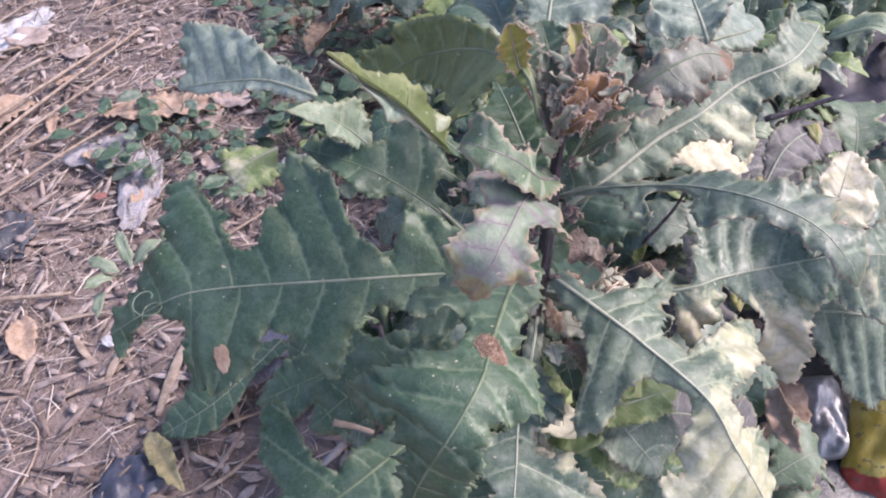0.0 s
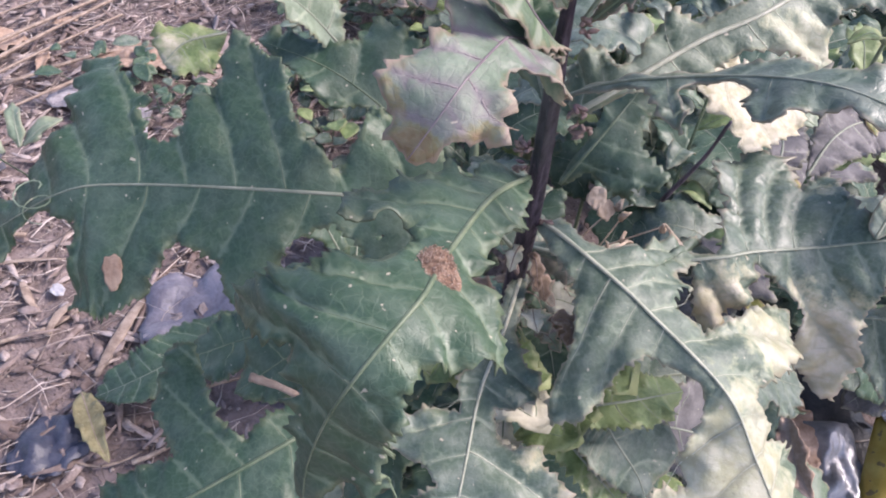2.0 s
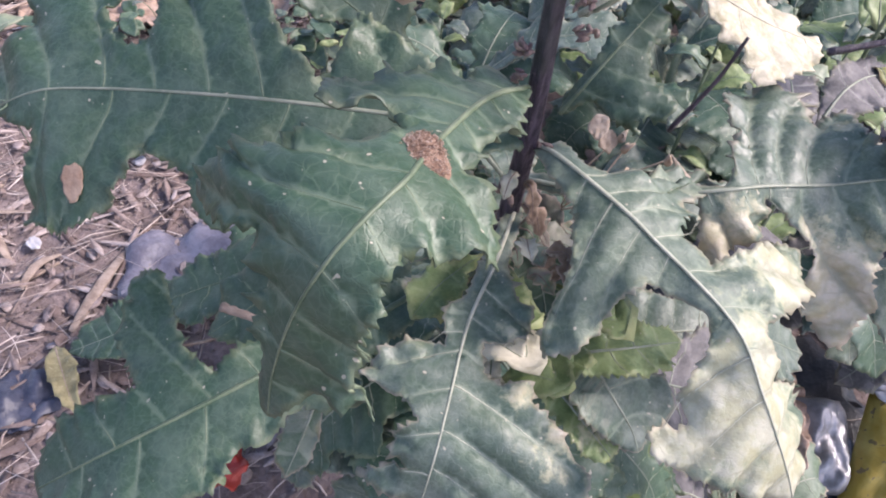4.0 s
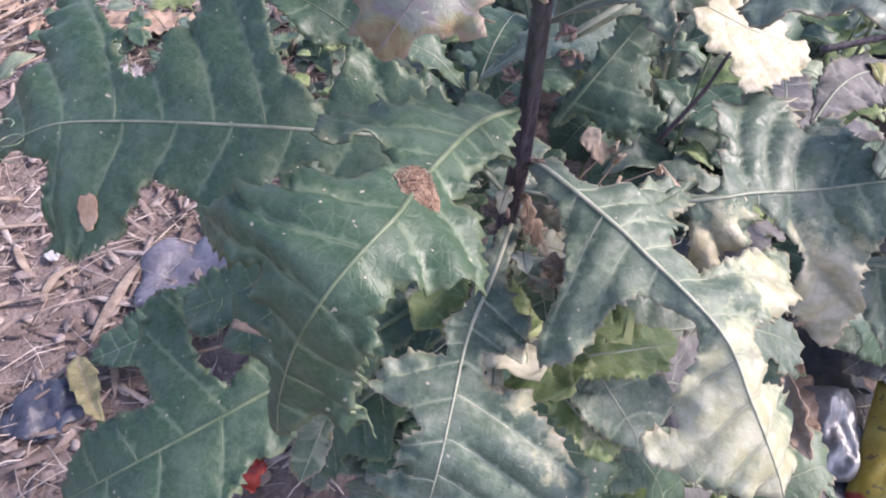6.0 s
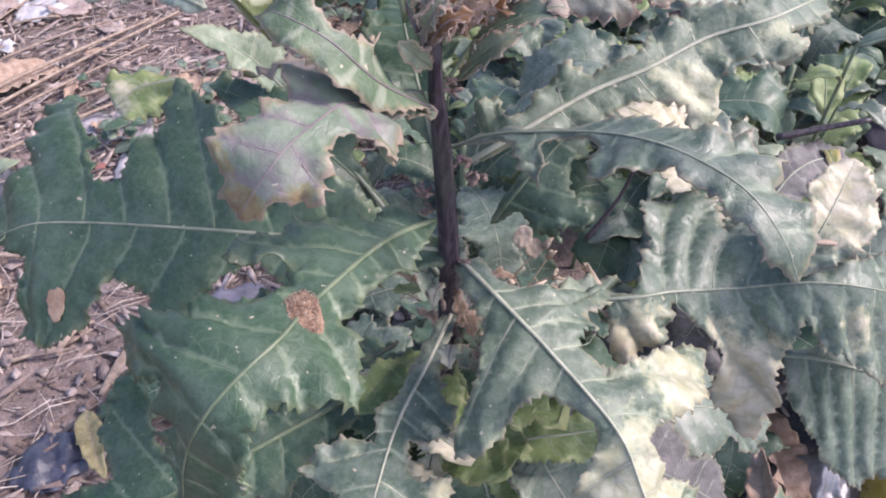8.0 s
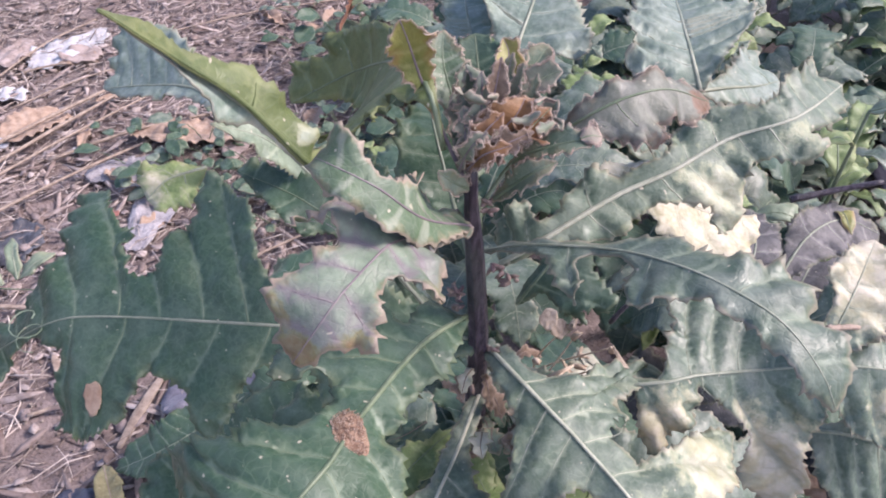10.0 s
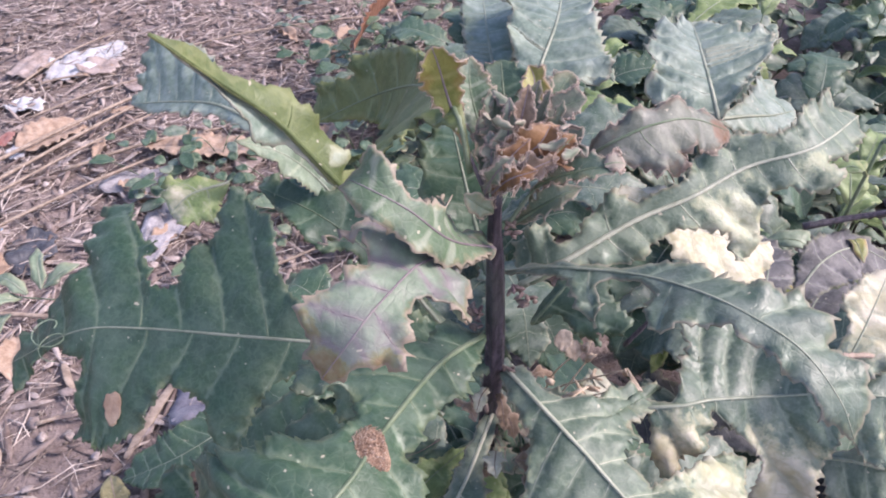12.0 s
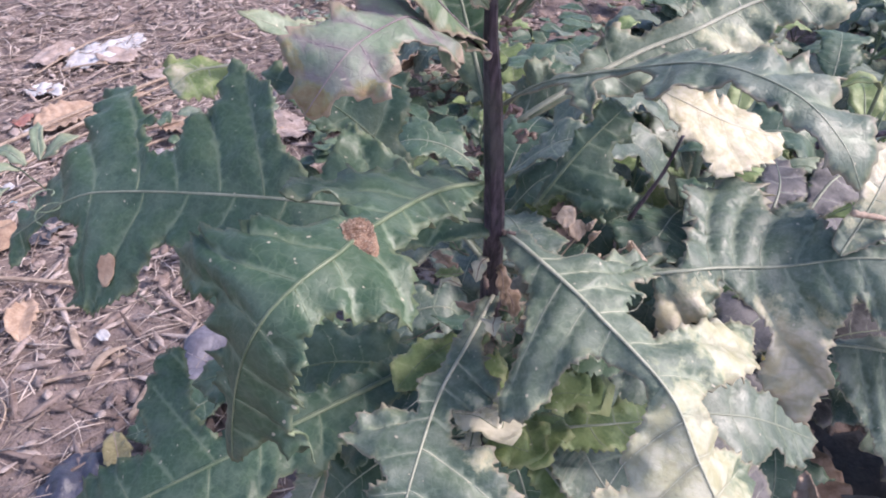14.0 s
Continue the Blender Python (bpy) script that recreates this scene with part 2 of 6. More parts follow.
RED = plain_material("red_foil", (0.40, 0.03, 0.02), (0.55, 0.07, 0.04), 22, 0.3, 0.3, 0.002)
SILVER = plain_material("silver_foil", (0.16, 0.16, 0.175), (0.38, 0.38, 0.41), 18, 0.42, 0.4, 0.003, metal=0.5)
CRUMB = plain_material("brown_crumbs", (0.27, 0.165, 0.12), (0.52, 0.37, 0.29), 500, 0.9, 0.8, 0.001, by_piece=0.25)


# ---- building blocks ----
def part(name, data, material, parent=None, label=""):
    """Links a mesh as one object, under a thing or a part."""
    if isinstance(data, bmesh.types.BMesh):
        me = bpy.data.meshes.new(name)
        data.to_mesh(me)
        data.free()
    else:
        me = data
    for mat in material if isinstance(material, (list, tuple)) else (material,):
        me.materials.append(mat)
    ob = new(name, me)
    if parent:
        ob.parent = parent
    if label:
        tagged(ob, label)
    return ob


def smooth(me):
    me.polygons.foreach_set("use_smooth", np.ones(len(me.polygons), bool))
    return me


def mesh_from(name, verts, faces):
    me = bpy.data.meshes.new(name)
    me.from_pydata(np.array(verts, float).tolist(), [], faces)
    me.update()
    return smooth(me)


def spline(points, n):
    """n points evenly along a smooth curve through the given ones, and its length."""
    p = np.array(points, float)
    p = np.vstack([2 * p[0] - p[1], p, 2 * p[-1] - p[-2]])
    a, b, c, e = p[:-3, None], p[1:-2, None], p[2:-1, None], p[3:, None]
    t = (np.arange(24) / 24)[None, :, None]
    o = 0.5 * (2 * b + (c - a) * t + (2 * a - 5 * b + 4 * c - e) * t * t + (3 * b - a - 3 * c + e) * t ** 3)
    o = np.vstack([o.reshape(-1, 3), p[-2:-1]])
    s = np.r_[0, np.cumsum(np.linalg.norm(np.diff(o, axis=0), axis=1))]
    q = np.linspace(0, s[-1], n)
    return np.stack([np.interp(q, s, o[:, i]) for i in range(3)], 1), s[-1]


def frames_along(c, up, carried_on=False):
    """Tangent, side and normal along a curve. carried_on: the normal turns with the curve from its start, for a rib that bends down."""
    t = np.gradient(c, axis=0)
    t /= np.linalg.norm(t, axis=1)[:, None]
    if carried_on:
        n = [np.array(up, float) - np.dot(up, t[0]) * t[0]]
        for d in t[1:]:
            n.append(n[-1] - np.dot(n[-1], d) * d)
            n[-1] /= np.linalg.norm(n[-1])
        s = np.cross(t, np.array(n))
    else:
        s = np.cross(t, np.array(up, float))
    s /= np.linalg.norm(s, axis=1)[:, None] + 1e-9
    return t, s, np.cross(s, t)


def tube_data(points, radii, sides=6, up=(0.13, 0.21, 0.97), flat=1.0, wob=0.0, seed=0):
    """Vertices and faces of a tapering rod along a curve, closed at both ends."""
    c, r = np.array(points, float), np.array(radii, float)[:, None]
    t, s, n = frames_along(c, up)
    a = 2 * math.pi * np.arange(sides) / sides
    if wob:
        r = r * (1 + wob * np.random.RandomState(seed).uniform(-1, 1, (len(c), sides)))
    verts = (c[:, None] + s[:, None] * (r * np.cos(a))[..., None] + n[:, None] * (r * flat * np.sin(a))[..., None]).reshape(-1, 3)
    faces = [(i + k, i + (k + 1) % sides, i + sides + (k + 1) % sides, i + sides + k) for i in range(0, (len(c) - 1) * sides, sides) for k in range(sides)]
    faces.append(tuple(range(sides))[::-1])
    faces.append(tuple(range((len(c) - 1) * sides, len(c) * sides)))
    return verts, faces


def join_data(pieces):
    verts, faces = [], []
    for v, f in pieces:
        k = len(verts)
        verts.extend(v)
        faces.extend(tuple(i + k for i in q) for q in f)
    return verts, faces


def box_filter(x, k):
    return np.convolve(np.pad(x, k, mode="edge"), np.ones(2 * k + 1) / (2 * k + 1), mode="valid")


def to_segments(points, ring):
    """How far each point lies from a closed or open line, and where along the line."""
    p, q = ring[:-1], ring[1:]
    d = q - p
    ll = (d ** 2).sum(1) + 1e-12
    best, where = np.full(len(points), 1e9), np.zeros(len(points))
    start = np.r_[0, np.cumsum(np.sqrt(ll))][:-1]
    for k in range(0, len(p), 64):
        w = points[:, None] - p[None, k:k + 64]
        t = np.clip((w * d[None, k:k + 64]).sum(2) / ll[None, k:k + 64], 0, 1)
        dist = np.sqrt(((w - t[..., None] * d[None, k:k + 64]) ** 2).sum(2))
        i = dist.argmin(1)
        m = dist[np.arange(len(points)), i]
        hit = m < best
        best[hit] = m[hit]
        where[hit] = (start[k + i] + t[np.arange(len(points)), i] * np.sqrt(ll[k + i]))[hit]
    return best, where


def inside(points, ring):
    x, y = points[:, 0], points[:, 1]
    odd = np.zeros(len(points), bool)
    for (x1, y1), (x2, y2) in zip(ring, np.roll(ring, -1, 0)):
        if y1 == y2:
            continue
        odd ^= ((y1 > y) != (y2 > y)) & (x < (x2 - x1) * (y - y1) / (y2 - y1) + x1)
    return odd


def resampled(line, gap):
    """Points at even steps along a line."""
    d = np.r_[0, np.cumsum(np.linalg.norm(np.diff(line, axis=0), axis=1))]
    q = np.linspace(0, d[-1], max(3, int(d[-1] / gap) + 1))
    return np.stack([np.interp(q, d, line[:, 0]), np.interp(q, d, line[:, 1])], 1)


def branches(vein_lines, rng, reach):
    """Fine veins that leave the side veins on both sides, bending outwards."""
    out = []
    for line in vein_lines:
        l = resampled(line, 0.001)
        for side in (-1, 1):
            i = int(rng.uniform(5, 11))
            while i < len(l) - 5:
                d = l[i + 1] - l[i]
                d /= np.linalg.norm(d) + 1e-9
                a = side * rng.uniform(0.75, 1.1)
                e = np.array((d[0] * math.cos(a) - d[1] * math.sin(a), d[0] * math.sin(a) + d[1] * math.cos(a)))
                r = min(0.016, reach * rng.uniform(0.35, 0.6))
                k = np.linspace(0, 1, 5)[:, None]
                q = l[i] + e * r * k + d * 0.35 * r * k * k
                if (q[:, 1] * l[-1, 1] > 0).all():
                    out.append(q)
                i += int(rng.uniform(8, 14))
    return out


def leaf(parent, rib, up, tilt, left, right, blade, under=None, ribs=None, spots=(), holes=(), thick=0.0009, pucker=0.003, ruffle=0.003,
         tooth=0.0023, rib_r=0.0015, seed=1, step=0.0032, label="", name="leaf", veins=True, wavy=1.0, side_ribs=None, ribbed=True, gap=0.03, carried_on=False, frizz=0):
    """A lobed leaf. rib: places along its midrib, from the stem out. up: the way its face looks. tilt: how far each half folds up, in degrees, or from its foot to its tip.
    left, right: the margin's lobes and bays, in mm along and off the midrib. spots: bleached patches (mm along, mm off, left is minus, mm wide, strength).
    holes: eaten places."""
    under, ribs = under or UNDER, ribs or RIB
    n = 240
    c, length = spline(rib, n)
    t, s, nn = frames_along(c, up, carried_on)
    rng = np.random.RandomState(seed)
    offs = rng.uniform(0, 50, 3)
    at = np.linspace(0, length, n)

    def on(arr, a):
        return np.stack([np.interp(a, at, arr[:, i]) for i in range(3)], -1)

    # the margin in the leaf's own plane, with teeth
    sides, tips = [], []
    for sign, outline in ((-1, left), (1, right)):
        o = np.array([(0, 1.2)] + list(outline) + [(length * 1000, 0.5)], float) / 1000
        d = np.r_[0, np.cumsum(np.linalg.norm(np.diff(o, axis=0), axis=1) + 1e-6)]
        rows = int(np.clip(d[-1] / (step * (0.42 if veins else 0.7)), 9, 640))
        q = np.linspace(0, d[-1], rows)
        line = np.stack([np.interp(q, d, o[:, 0]), np.interp(q, d, o[:, 1])], 1)
        if rows > 20:
            tang = np.gradient(line, axis=0)
            tang /= np.linalg.norm(tang, axis=1)[:, None] + 1e-9
            out = np.stack([-tang[:, 1], tang[:, 0]], 1)
            beat = np.cumsum(rng.uniform(0.5, 1.5, rows)) * (d[-1] / rows) / max(0.0058, 1.8 * step)
            big = rng.uniform(0.0, 1.5, int(beat[-1]) + 2)[beat.astype(int)]
            rough_edge = np.array([noise.noise((x * 95 + offs[0], sign * y * 95, offs[1])) + 0.6 * noise.noise((x * 210, sign * y * 210 + offs[2], offs[1])) for x, y in line])
            line += out * (0.65 * tooth * rough_edge * np.clip(line[:, 1] / 0.02, 0, 1))[:, None]
            line += out * (tooth * ((beat % 1.0) ** 1.8 - 0.35) * 1.6 * big * np.clip(line[:, 1] / 0.015, 0.05, 1))[:, None]
        line[:, 1] = np.maximum(line[:, 1], 0.0004)
        b = box_filter(np.interp(q, d, o[:, 1]), max(1, rows // 40))
        for i in range(3, rows - 3):
            if b[i] > 0.009 and b[i] == b[max(0, i - rows // 20):i + rows // 20 + 1].max():
                tips.append((line[i, 0], sign * line[i, 1], 1.0))
        # weaker veins between the lobes
        feet = sorted([0.0, length] + [ta - 0.42 * abs(tb) for ta, tb, _ in tips if tb * sign > 0])
        for f0, f1 in zip(feet, feet[1:]):
            for k in range(1, int((f1 - f0) / gap) + 1):
                want = f0 + (f1 - f0) * k / (int((f1 - f0) / gap) + 1)
                i = int(np.argmin(np.abs(line[:, 0] - 0.42 * line[:, 1] - want)))
                if line[i, 1] > 0.012:
                    tips.append((line[i, 0], sign * line[i, 1], 0.55))
        sides.append(line * (1, sign))
    ring = np.vstack([sides[0], sides[1][::-1]])
    # side veins run from the midrib out to each lobe
    vein_lines = []
    for ta, tb, _ in tips:
        fa = max(0.02 * length, min(ta - 0.42 * abs(tb), 0.97 * length))
        k = np.linspace(0, 0.93, 9)
        vein_lines.append(np.stack([fa + (ta - fa) * k ** 1.25, tb * k], 1))
    # points inside the margin
    grid = step * 1.1
    ga, gb = np.meshgrid(np.arange(ring[:, 0].min(), ring[:, 0].max(), grid), np.arange(ring[:, 1].min(), ring[:, 1].max(), grid))
    inner = np.stack([ga.ravel(), gb.ravel()], 1) + rng.uniform(-0.25, 0.25, (ga.size, 2)) * grid
    inner = inner[inside(inner, ring)]
    closed = np.vstack([ring, ring[:1]])
    if len(inner):
        inner = inner[to_segments(inner, closed)[0] > 0.5 * grid]
    axis = np.stack([np.linspace(0.01, 0.99, max(4, int(length / step))) * length, np.zeros(max(4, int(length / step)))], 1)
    # creases along the side veins, with finer ones branching off them
    fine_lines = []
    if veins and step <= 0.0032:
        fine_lines = branches(vein_lines, rng, 0.75 * gap)
        crease = np.vstack([resampled(q, 0.6 * step) for q in vein_lines] + [resampled(q, 0.75 * step) for q in fine_lines]) if vein_lines else np.zeros((0, 2))
        if len(crease):
            crease = crease[inside(crease, ring) & (np.abs(crease[:, 1]) > 0.6 * step)]
        if len(crease):
            crease = crease[to_segments(crease, closed)[0] > 0.4 * grid]
        if len(crease) and len(inner):
            near = np.full(len(inner), 1.0)
            for k in range(0, len(crease), 200):
                near = np.minimum(near, np.sqrt(((inner[:, None] - crease[None, k:k + 200]) ** 2).sum(2)).min(1))
            inner = inner[near > 0.45 * grid]
        inner = np.vstack([inner, crease]) if len(inner) else crease
    pts = np.vstack([ring, inner, axis])
    edges = [(i, (i + 1) % len(ring)) for i in range(len(ring))]
    k0 = len(ring) + len(inner)
    edges += [(k0 + i, k0 + i + 1) for i in range(len(axis) - 1)]
    v2, _, f2, _, _, _ = geometry.delaunay_2d_cdt([Vector(p) for p in pts], edges, [tuple(range(len(ring)))], 1, 1e-6)
    P = np.array([tuple(v) for v in v2])
    F = [tuple(f) for f in f2]
    mid = np.array([P[list(f)].mean(0) for f in F])
    keep = inside(mid, ring)
    for sa, sb, sr in holes:
        da, db = mid[:, 0] * 1000 - sa, mid[:, 1] * 1000 - sb
        ang = np.arctan2(db, da)
        keep &= np.hypot(da, db) > sr * (1 + 0.25 * np.sin(3 * ang + sa) + 0.15 * np.sin(7 * ang + sb))
    F = [f for f, k in zip(F, keep) if k]
    if np.cross(P[F[0][1]] - P[F[0][0]], P[F[0][2]] - P[F[0][0]]) > 0:
        F = [f[::-1] for f in F]
    A, B = P[:, 0], np.abs(P[:, 1])
    sign = np.where(P[:, 1] < 0, -1.0, 1.0)
    edge, where = to_segments(P, closed)
    to_vein = np.full(len(P), 0.02)
    for line in vein_lines:
        to_vein = np.minimum(to_vein, to_segments(P, line)[0])
    to_fine = to_vein.copy()
    for line in fine_lines:
        to_fine = np.minimum(to_fine, to_segments(P, line)[0])
    bends = [np.array(q if isinstance(q, tuple) else (q, q), float) for q in tilt]

    def folded(a, b):
        k = np.clip(a / length, 0, 1)
        return np.radians(np.where(b < 0, bends[0][0] + (bends[0][1] - bends[0][0]) * k, bends[1][0] + (bends[1][1] - bends[1][0]) * k))

    fold = folded(A, P[:, 1])
    C, S, N = on(c, A), on(s, A), on(nn, A)
    over = np.maximum(A - length, 0)[:, None] * t[-1][None]
    base = C + over + (sign * np.cos(fold))[:, None] * S * B[:, None] + np.sin(fold)[:, None] * N * B[:, None]
    nrm = np.cos(fold)[:, None] * N - (sign * np.sin(fold))[:, None] * S
    wave = np.array([0.0048 * noise.noise((x * 20 + offs[0], y * 20 + offs[1], z * 20 + offs[2])) + 0.0011 * noise.noise((x * 62 + offs[1], y * 70, z * 70 + offs[0])) for x, y, z in base])
    near_rib = np.clip(B / 0.022, 0, 1)
    bulge = (pucker * (1 - np.exp(-to_vein / 0.0055)) + 0.17 * pucker * (1 - np.exp(-to_fine / 0.0028))) * near_rib
    rip = np.sin(where * 2 * math.pi / 0.034 + 2.5 * np.sin(where * 47 + offs[1])) * np.exp(-(edge / 0.009)) * np.clip(B / 0.012, 0, 1) * ruffle
    lift = bulge + wavy * wave * min(1.0, length / 0.1) * near_rib + rip - 1.2 * np.maximum(B - 0.03, 0) ** 2
    top = base + nrm * lift[:, None]
    bleach = np.zeros(len(P))
    for sa, sb, sr, sk in spots:
        g2 = ((A * 1000 - sa) ** 2 + (P[:, 1] * 1000 - sb) ** 2) / sr ** 2
        bleach = np.maximum(bleach, sk * np.exp(-0.6 * g2 ** 1.3))
    m = len(P)
    count = {}
    for f in F:
        for x, y in zip(f, f[1:] + f[:1]):
            count[(x, y)] = 1
    rim = [(x, y) for x, y in count if (y, x) not in count]
    faces = F + [tuple(i + m for i in f[::-1]) for f in F] + [(y, x, x + m, y + m) for x, y in rim]
    me = mesh_from(name, np.vstack([top, top - nrm * thick]), faces)
    me.polygons.foreach_set("material_index", [0] * len(F) + [1] * len(F) + [0] * len(rim))
    uv = me.uv_layers.new(name="rib")
    idx = np.zeros(len(me.loops), int)
    me.loops.foreach_get("vertex_index", idx)
    uv.data.foreach_set("uv", np.vstack([P, P])[idx].ravel())
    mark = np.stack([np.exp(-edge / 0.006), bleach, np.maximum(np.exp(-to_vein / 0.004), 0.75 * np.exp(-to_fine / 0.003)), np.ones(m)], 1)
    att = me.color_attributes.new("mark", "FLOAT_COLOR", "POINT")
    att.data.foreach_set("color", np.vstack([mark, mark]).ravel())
    lf = part(name, me, (blade, under), parent, label)
    if frizz:
        # the dried margin curls into thin pale threads
        near = [int(((P - q) ** 2).sum(1).argmin()) for q in ring]
        threads = []
        for _ in range(frizz):
            i, k = rng.randint(0, len(ring)), rng.randint(5, 13)
            run = [near[(i + j) % len(ring)] for j in range(k)]
            if B[run].min() < 0.0018:
                continue
            w = np.linspace(0, rng.uniform(4, 9), k) + rng.uniform(0, 6)
            away = nrm[run] * (0.0004 + 0.0011 * np.sin(w)[:, None]) + (sign[run] * 0.0008 * np.cos(1.7 * w))[:, None] * S[run]
            r = rng.uniform(0.00012, 0.00026)
            threads.append(tube_data(top[run] + away, np.linspace(r, r * 0.5, k), 4))
        if threads:
            part("dried_margin", mesh_from("dried_margin", *join_data(threads)), FRAY, lf, "pale dried curled margin")
    if not ribbed:
        return lf
    line, _ = spline(rib, 36)
    _, _, n2 = frames_along(line, up, carried_on)
    r = np.linspace(rib_r, rib_r * 0.2, 36)
    part("midrib", mesh_from("midrib", *tube_data(line + n2 * r[:, None] * 0.15, r, 7, up, 0.7)), ribs, lf)
    if veins:
        # each vein lies on the blade: the height there comes from the nearest points of the blade
        for line, (_, _, weight) in zip(vein_lines, tips):
            if abs(line[-1, 1]) < 0.014:
                continue
            line = resampled(line, 0.004)
            along = []
            for q in line:
                d2 = ((P - q) ** 2).sum(1)
                i = np.argpartition(d2, 3)[:3]
                if d2[i].min() > (1.5 * step) ** 2:
                    break
                w = 1 / (d2[i] + 1e-8)
                along.append((top[i] * w[:, None]).sum(0) / w.sum())
            r0 = min(0.00055, rib_r * 0.34) * weight
            if len(along) > 2:
                part("side_vein", mesh_from("side_vein", *tube_data(along, np.linspace(r0, r0 * 0.2, len(along)), 5, up, 0.8)), side_ribs or ribs, lf)
    return lf


def margin(length, width, lobes=0, deep=0.4, peak=0.5, seed=0):
    """The margin of a simple leaf in mm: lance-shaped, or with so many lobes."""
    rng = np.random.RandomState(seed)
    out = []
    steps = 14 if not lobes else lobes * 4
    for i in range(1, steps):
        a = i / steps
        w = width * (math.sin(math.pi * a ** (math.log(0.5) / math.log(peak)))) ** 0.8
        if lobes:
            w *= 1 - deep * (0.5 + 0.5 * math.cos(2 * math.pi * a * lobes)) * (0.7 + 0.5 * rng.rand())
        out.append((a * length * 1000, max(1.0, w * 1000 * (0.92 + 0.16 * rng.rand()))))
    return out


def simple_leaf(parent, rib, up, width, blade, lobes=0, deep=0.4, peak=0.5, seed=0, tilt=(8, 8), **more):
    _, length = spline(rib, 60)
    more.setdefault("step", 0.0045)
    return leaf(parent, rib, up, tilt, margin(length, width, lobes, deep, peak, seed), margin(length, width, lobes, deep, peak, seed + 1), blade, seed=seed, **more)

# the lobed leaves, fitted one by one: midrib in metres, margins in millimetres
SHAPES = {}
SHAPES['L'] = dict(
    rib=[(0.075, 0.345, 0.670), (0.016, 0.335, 0.675), (-0.072, 0.321, 0.679), (-0.161, 0.319, 0.668), (-0.203, 0.317, 0.655), (-0.262, 0.314, 0.612)],
    up=(0, -0.65, 0.76), tilt=((4, -5), (8, -32)),
    left=[(0, 9), (24, 17), (51, 24), (75, 50), (93, 46), (96, 32), (114, 18), (134, 27), (143, 43), (148, 59), (154, 73), (167, 66), (175, 44), (191, 37), (203, 30), (209, 45), (218, 56), (221, 65), (253, 80), (303, 68), (291, 49), (278, 29), (279, 20), (303, 5), (320, 5), (342, 13), (357, 23), (356, 7)],
    right=[(0, 7), (24, 13), (45, 22), (64, 35), (96, 55), (105, 29), (112, 13), (131, 31), (139, 42), (146, 62), (151, 79), (166, 86), (181, 101), (188, 105), (196, 90), (193, 67), (206, 57), (209, 37), (217, 27), (230, 28), (238, 50), (235, 63), (247, 66), (258, 81), (264, 98), (272, 103), (282, 99), (284, 74), (287, 45), (300, 40), (320, 40), (315, 26), (336, 22), (356, 15)],
    holes=[(88, -24, 2)])
SHAPES['A'] = dict(
    rib=[(0.070, 0.325, 0.712), (0.052, 0.284, 0.730), (0.037, 0.222, 0.750), (0.032, 0.195, 0.756), (0.024, 0.175, 0.757), (0.014, 0.160, 0.748), (0.003, 0.155, 0.722), (-0.006, 0.155, 0.685), (-0.008, 0.152, 0.663)],
    up=(0, -0.1, 1), tilt=((-20, -35), (-8, -10)), carried_on=True,
    left=[(4, 4), (16, 9), (34, 14), (47, 20), (60, 21), (67, 17), (76, 14), (90, 14), (100, 17), (110, 15), (116, 16), (119, 22), (125, 29), (133, 35), (139, 40), (144, 42), (148, 36), (149, 32), (160, 26), (164, 18), (170, 16), (181, 18), (188, 22), (204, 24), (228, 26), (236, 28), (245, 34), (250, 40), (253, 29), (256, 18), (265, 9), (274, 3)],
    right=[(4, 10), (12, 20), (37, 17), (37, 27), (55, 30), (61, 39), (76, 42), (80, 53), (96, 53), (112, 50), (106, 41), (100, 34), (96, 27), (104, 18), (119, 14), (127, 17), (132, 24), (134, 32), (140, 36), (151, 40), (162, 45), (171, 53), (197, 59), (210, 64), (221, 68), (222, 63), (216, 52), (210, 41), (205, 30), (208, 22), (216, 18), (228, 17), (241, 16), (248, 10), (264, 8), (274, 4)])
SHAPES['P'] = dict(
    rib=[(0.073, 0.301, 0.800), (0.062, 0.281, 0.815), (0.050, 0.247, 0.835), (0.046, 0.236, 0.838), (0.038, 0.215, 0.837), (0.033, 0.205, 0.832), (0.023, 0.197, 0.816)],
    up=(0.1, -0.3, 0.95), tilt=(-18, -3),
    left=[(5, 5), (44, 9), (54, 16), (62, 24), (69, 29), (82, 28), (83, 18), (84, 10), (87, 9), (96, 11), (104, 17), (115, 21), (119, 14), (123, 7), (131, 7), (136, 3)],
    right=[(0, 3), (26, 7), (52, 16), (65, 22), (74, 29), (90, 32), (94, 33), (86, 30), (81, 23), (84, 17), (86, 14), (102, 19), (115, 22), (121, 22), (128, 14), (135, 10), (136, 1)],
    spots=[(132, 1, 7, 1), (118, -14, 6, 0.9), (127, 13, 5, 0.6), (73, -27, 4, 0.7), (120, 18, 4, 0.6)])
SHAPES['Q'] = dict(
    rib=[(0.072, 0.302, 0.800), (0.058, 0.262, 0.835), (0.043, 0.249, 0.858), (0.026, 0.250, 0.865), (0.017, 0.257, 0.862)],
    up=(0, -0.45, 0.9), tilt=(-15, 0),
    left=[(11, 4), (55, 11), (68, 11), (77, 12), (88, 11), (96, 10), (102, 11), (106, 8), (114, 4)],
    right=[(0, 5), (12, 12), (7, 25), (36, 27), (87, 4), (95, 9), (108, 14), (117, 12), (117, 7)])
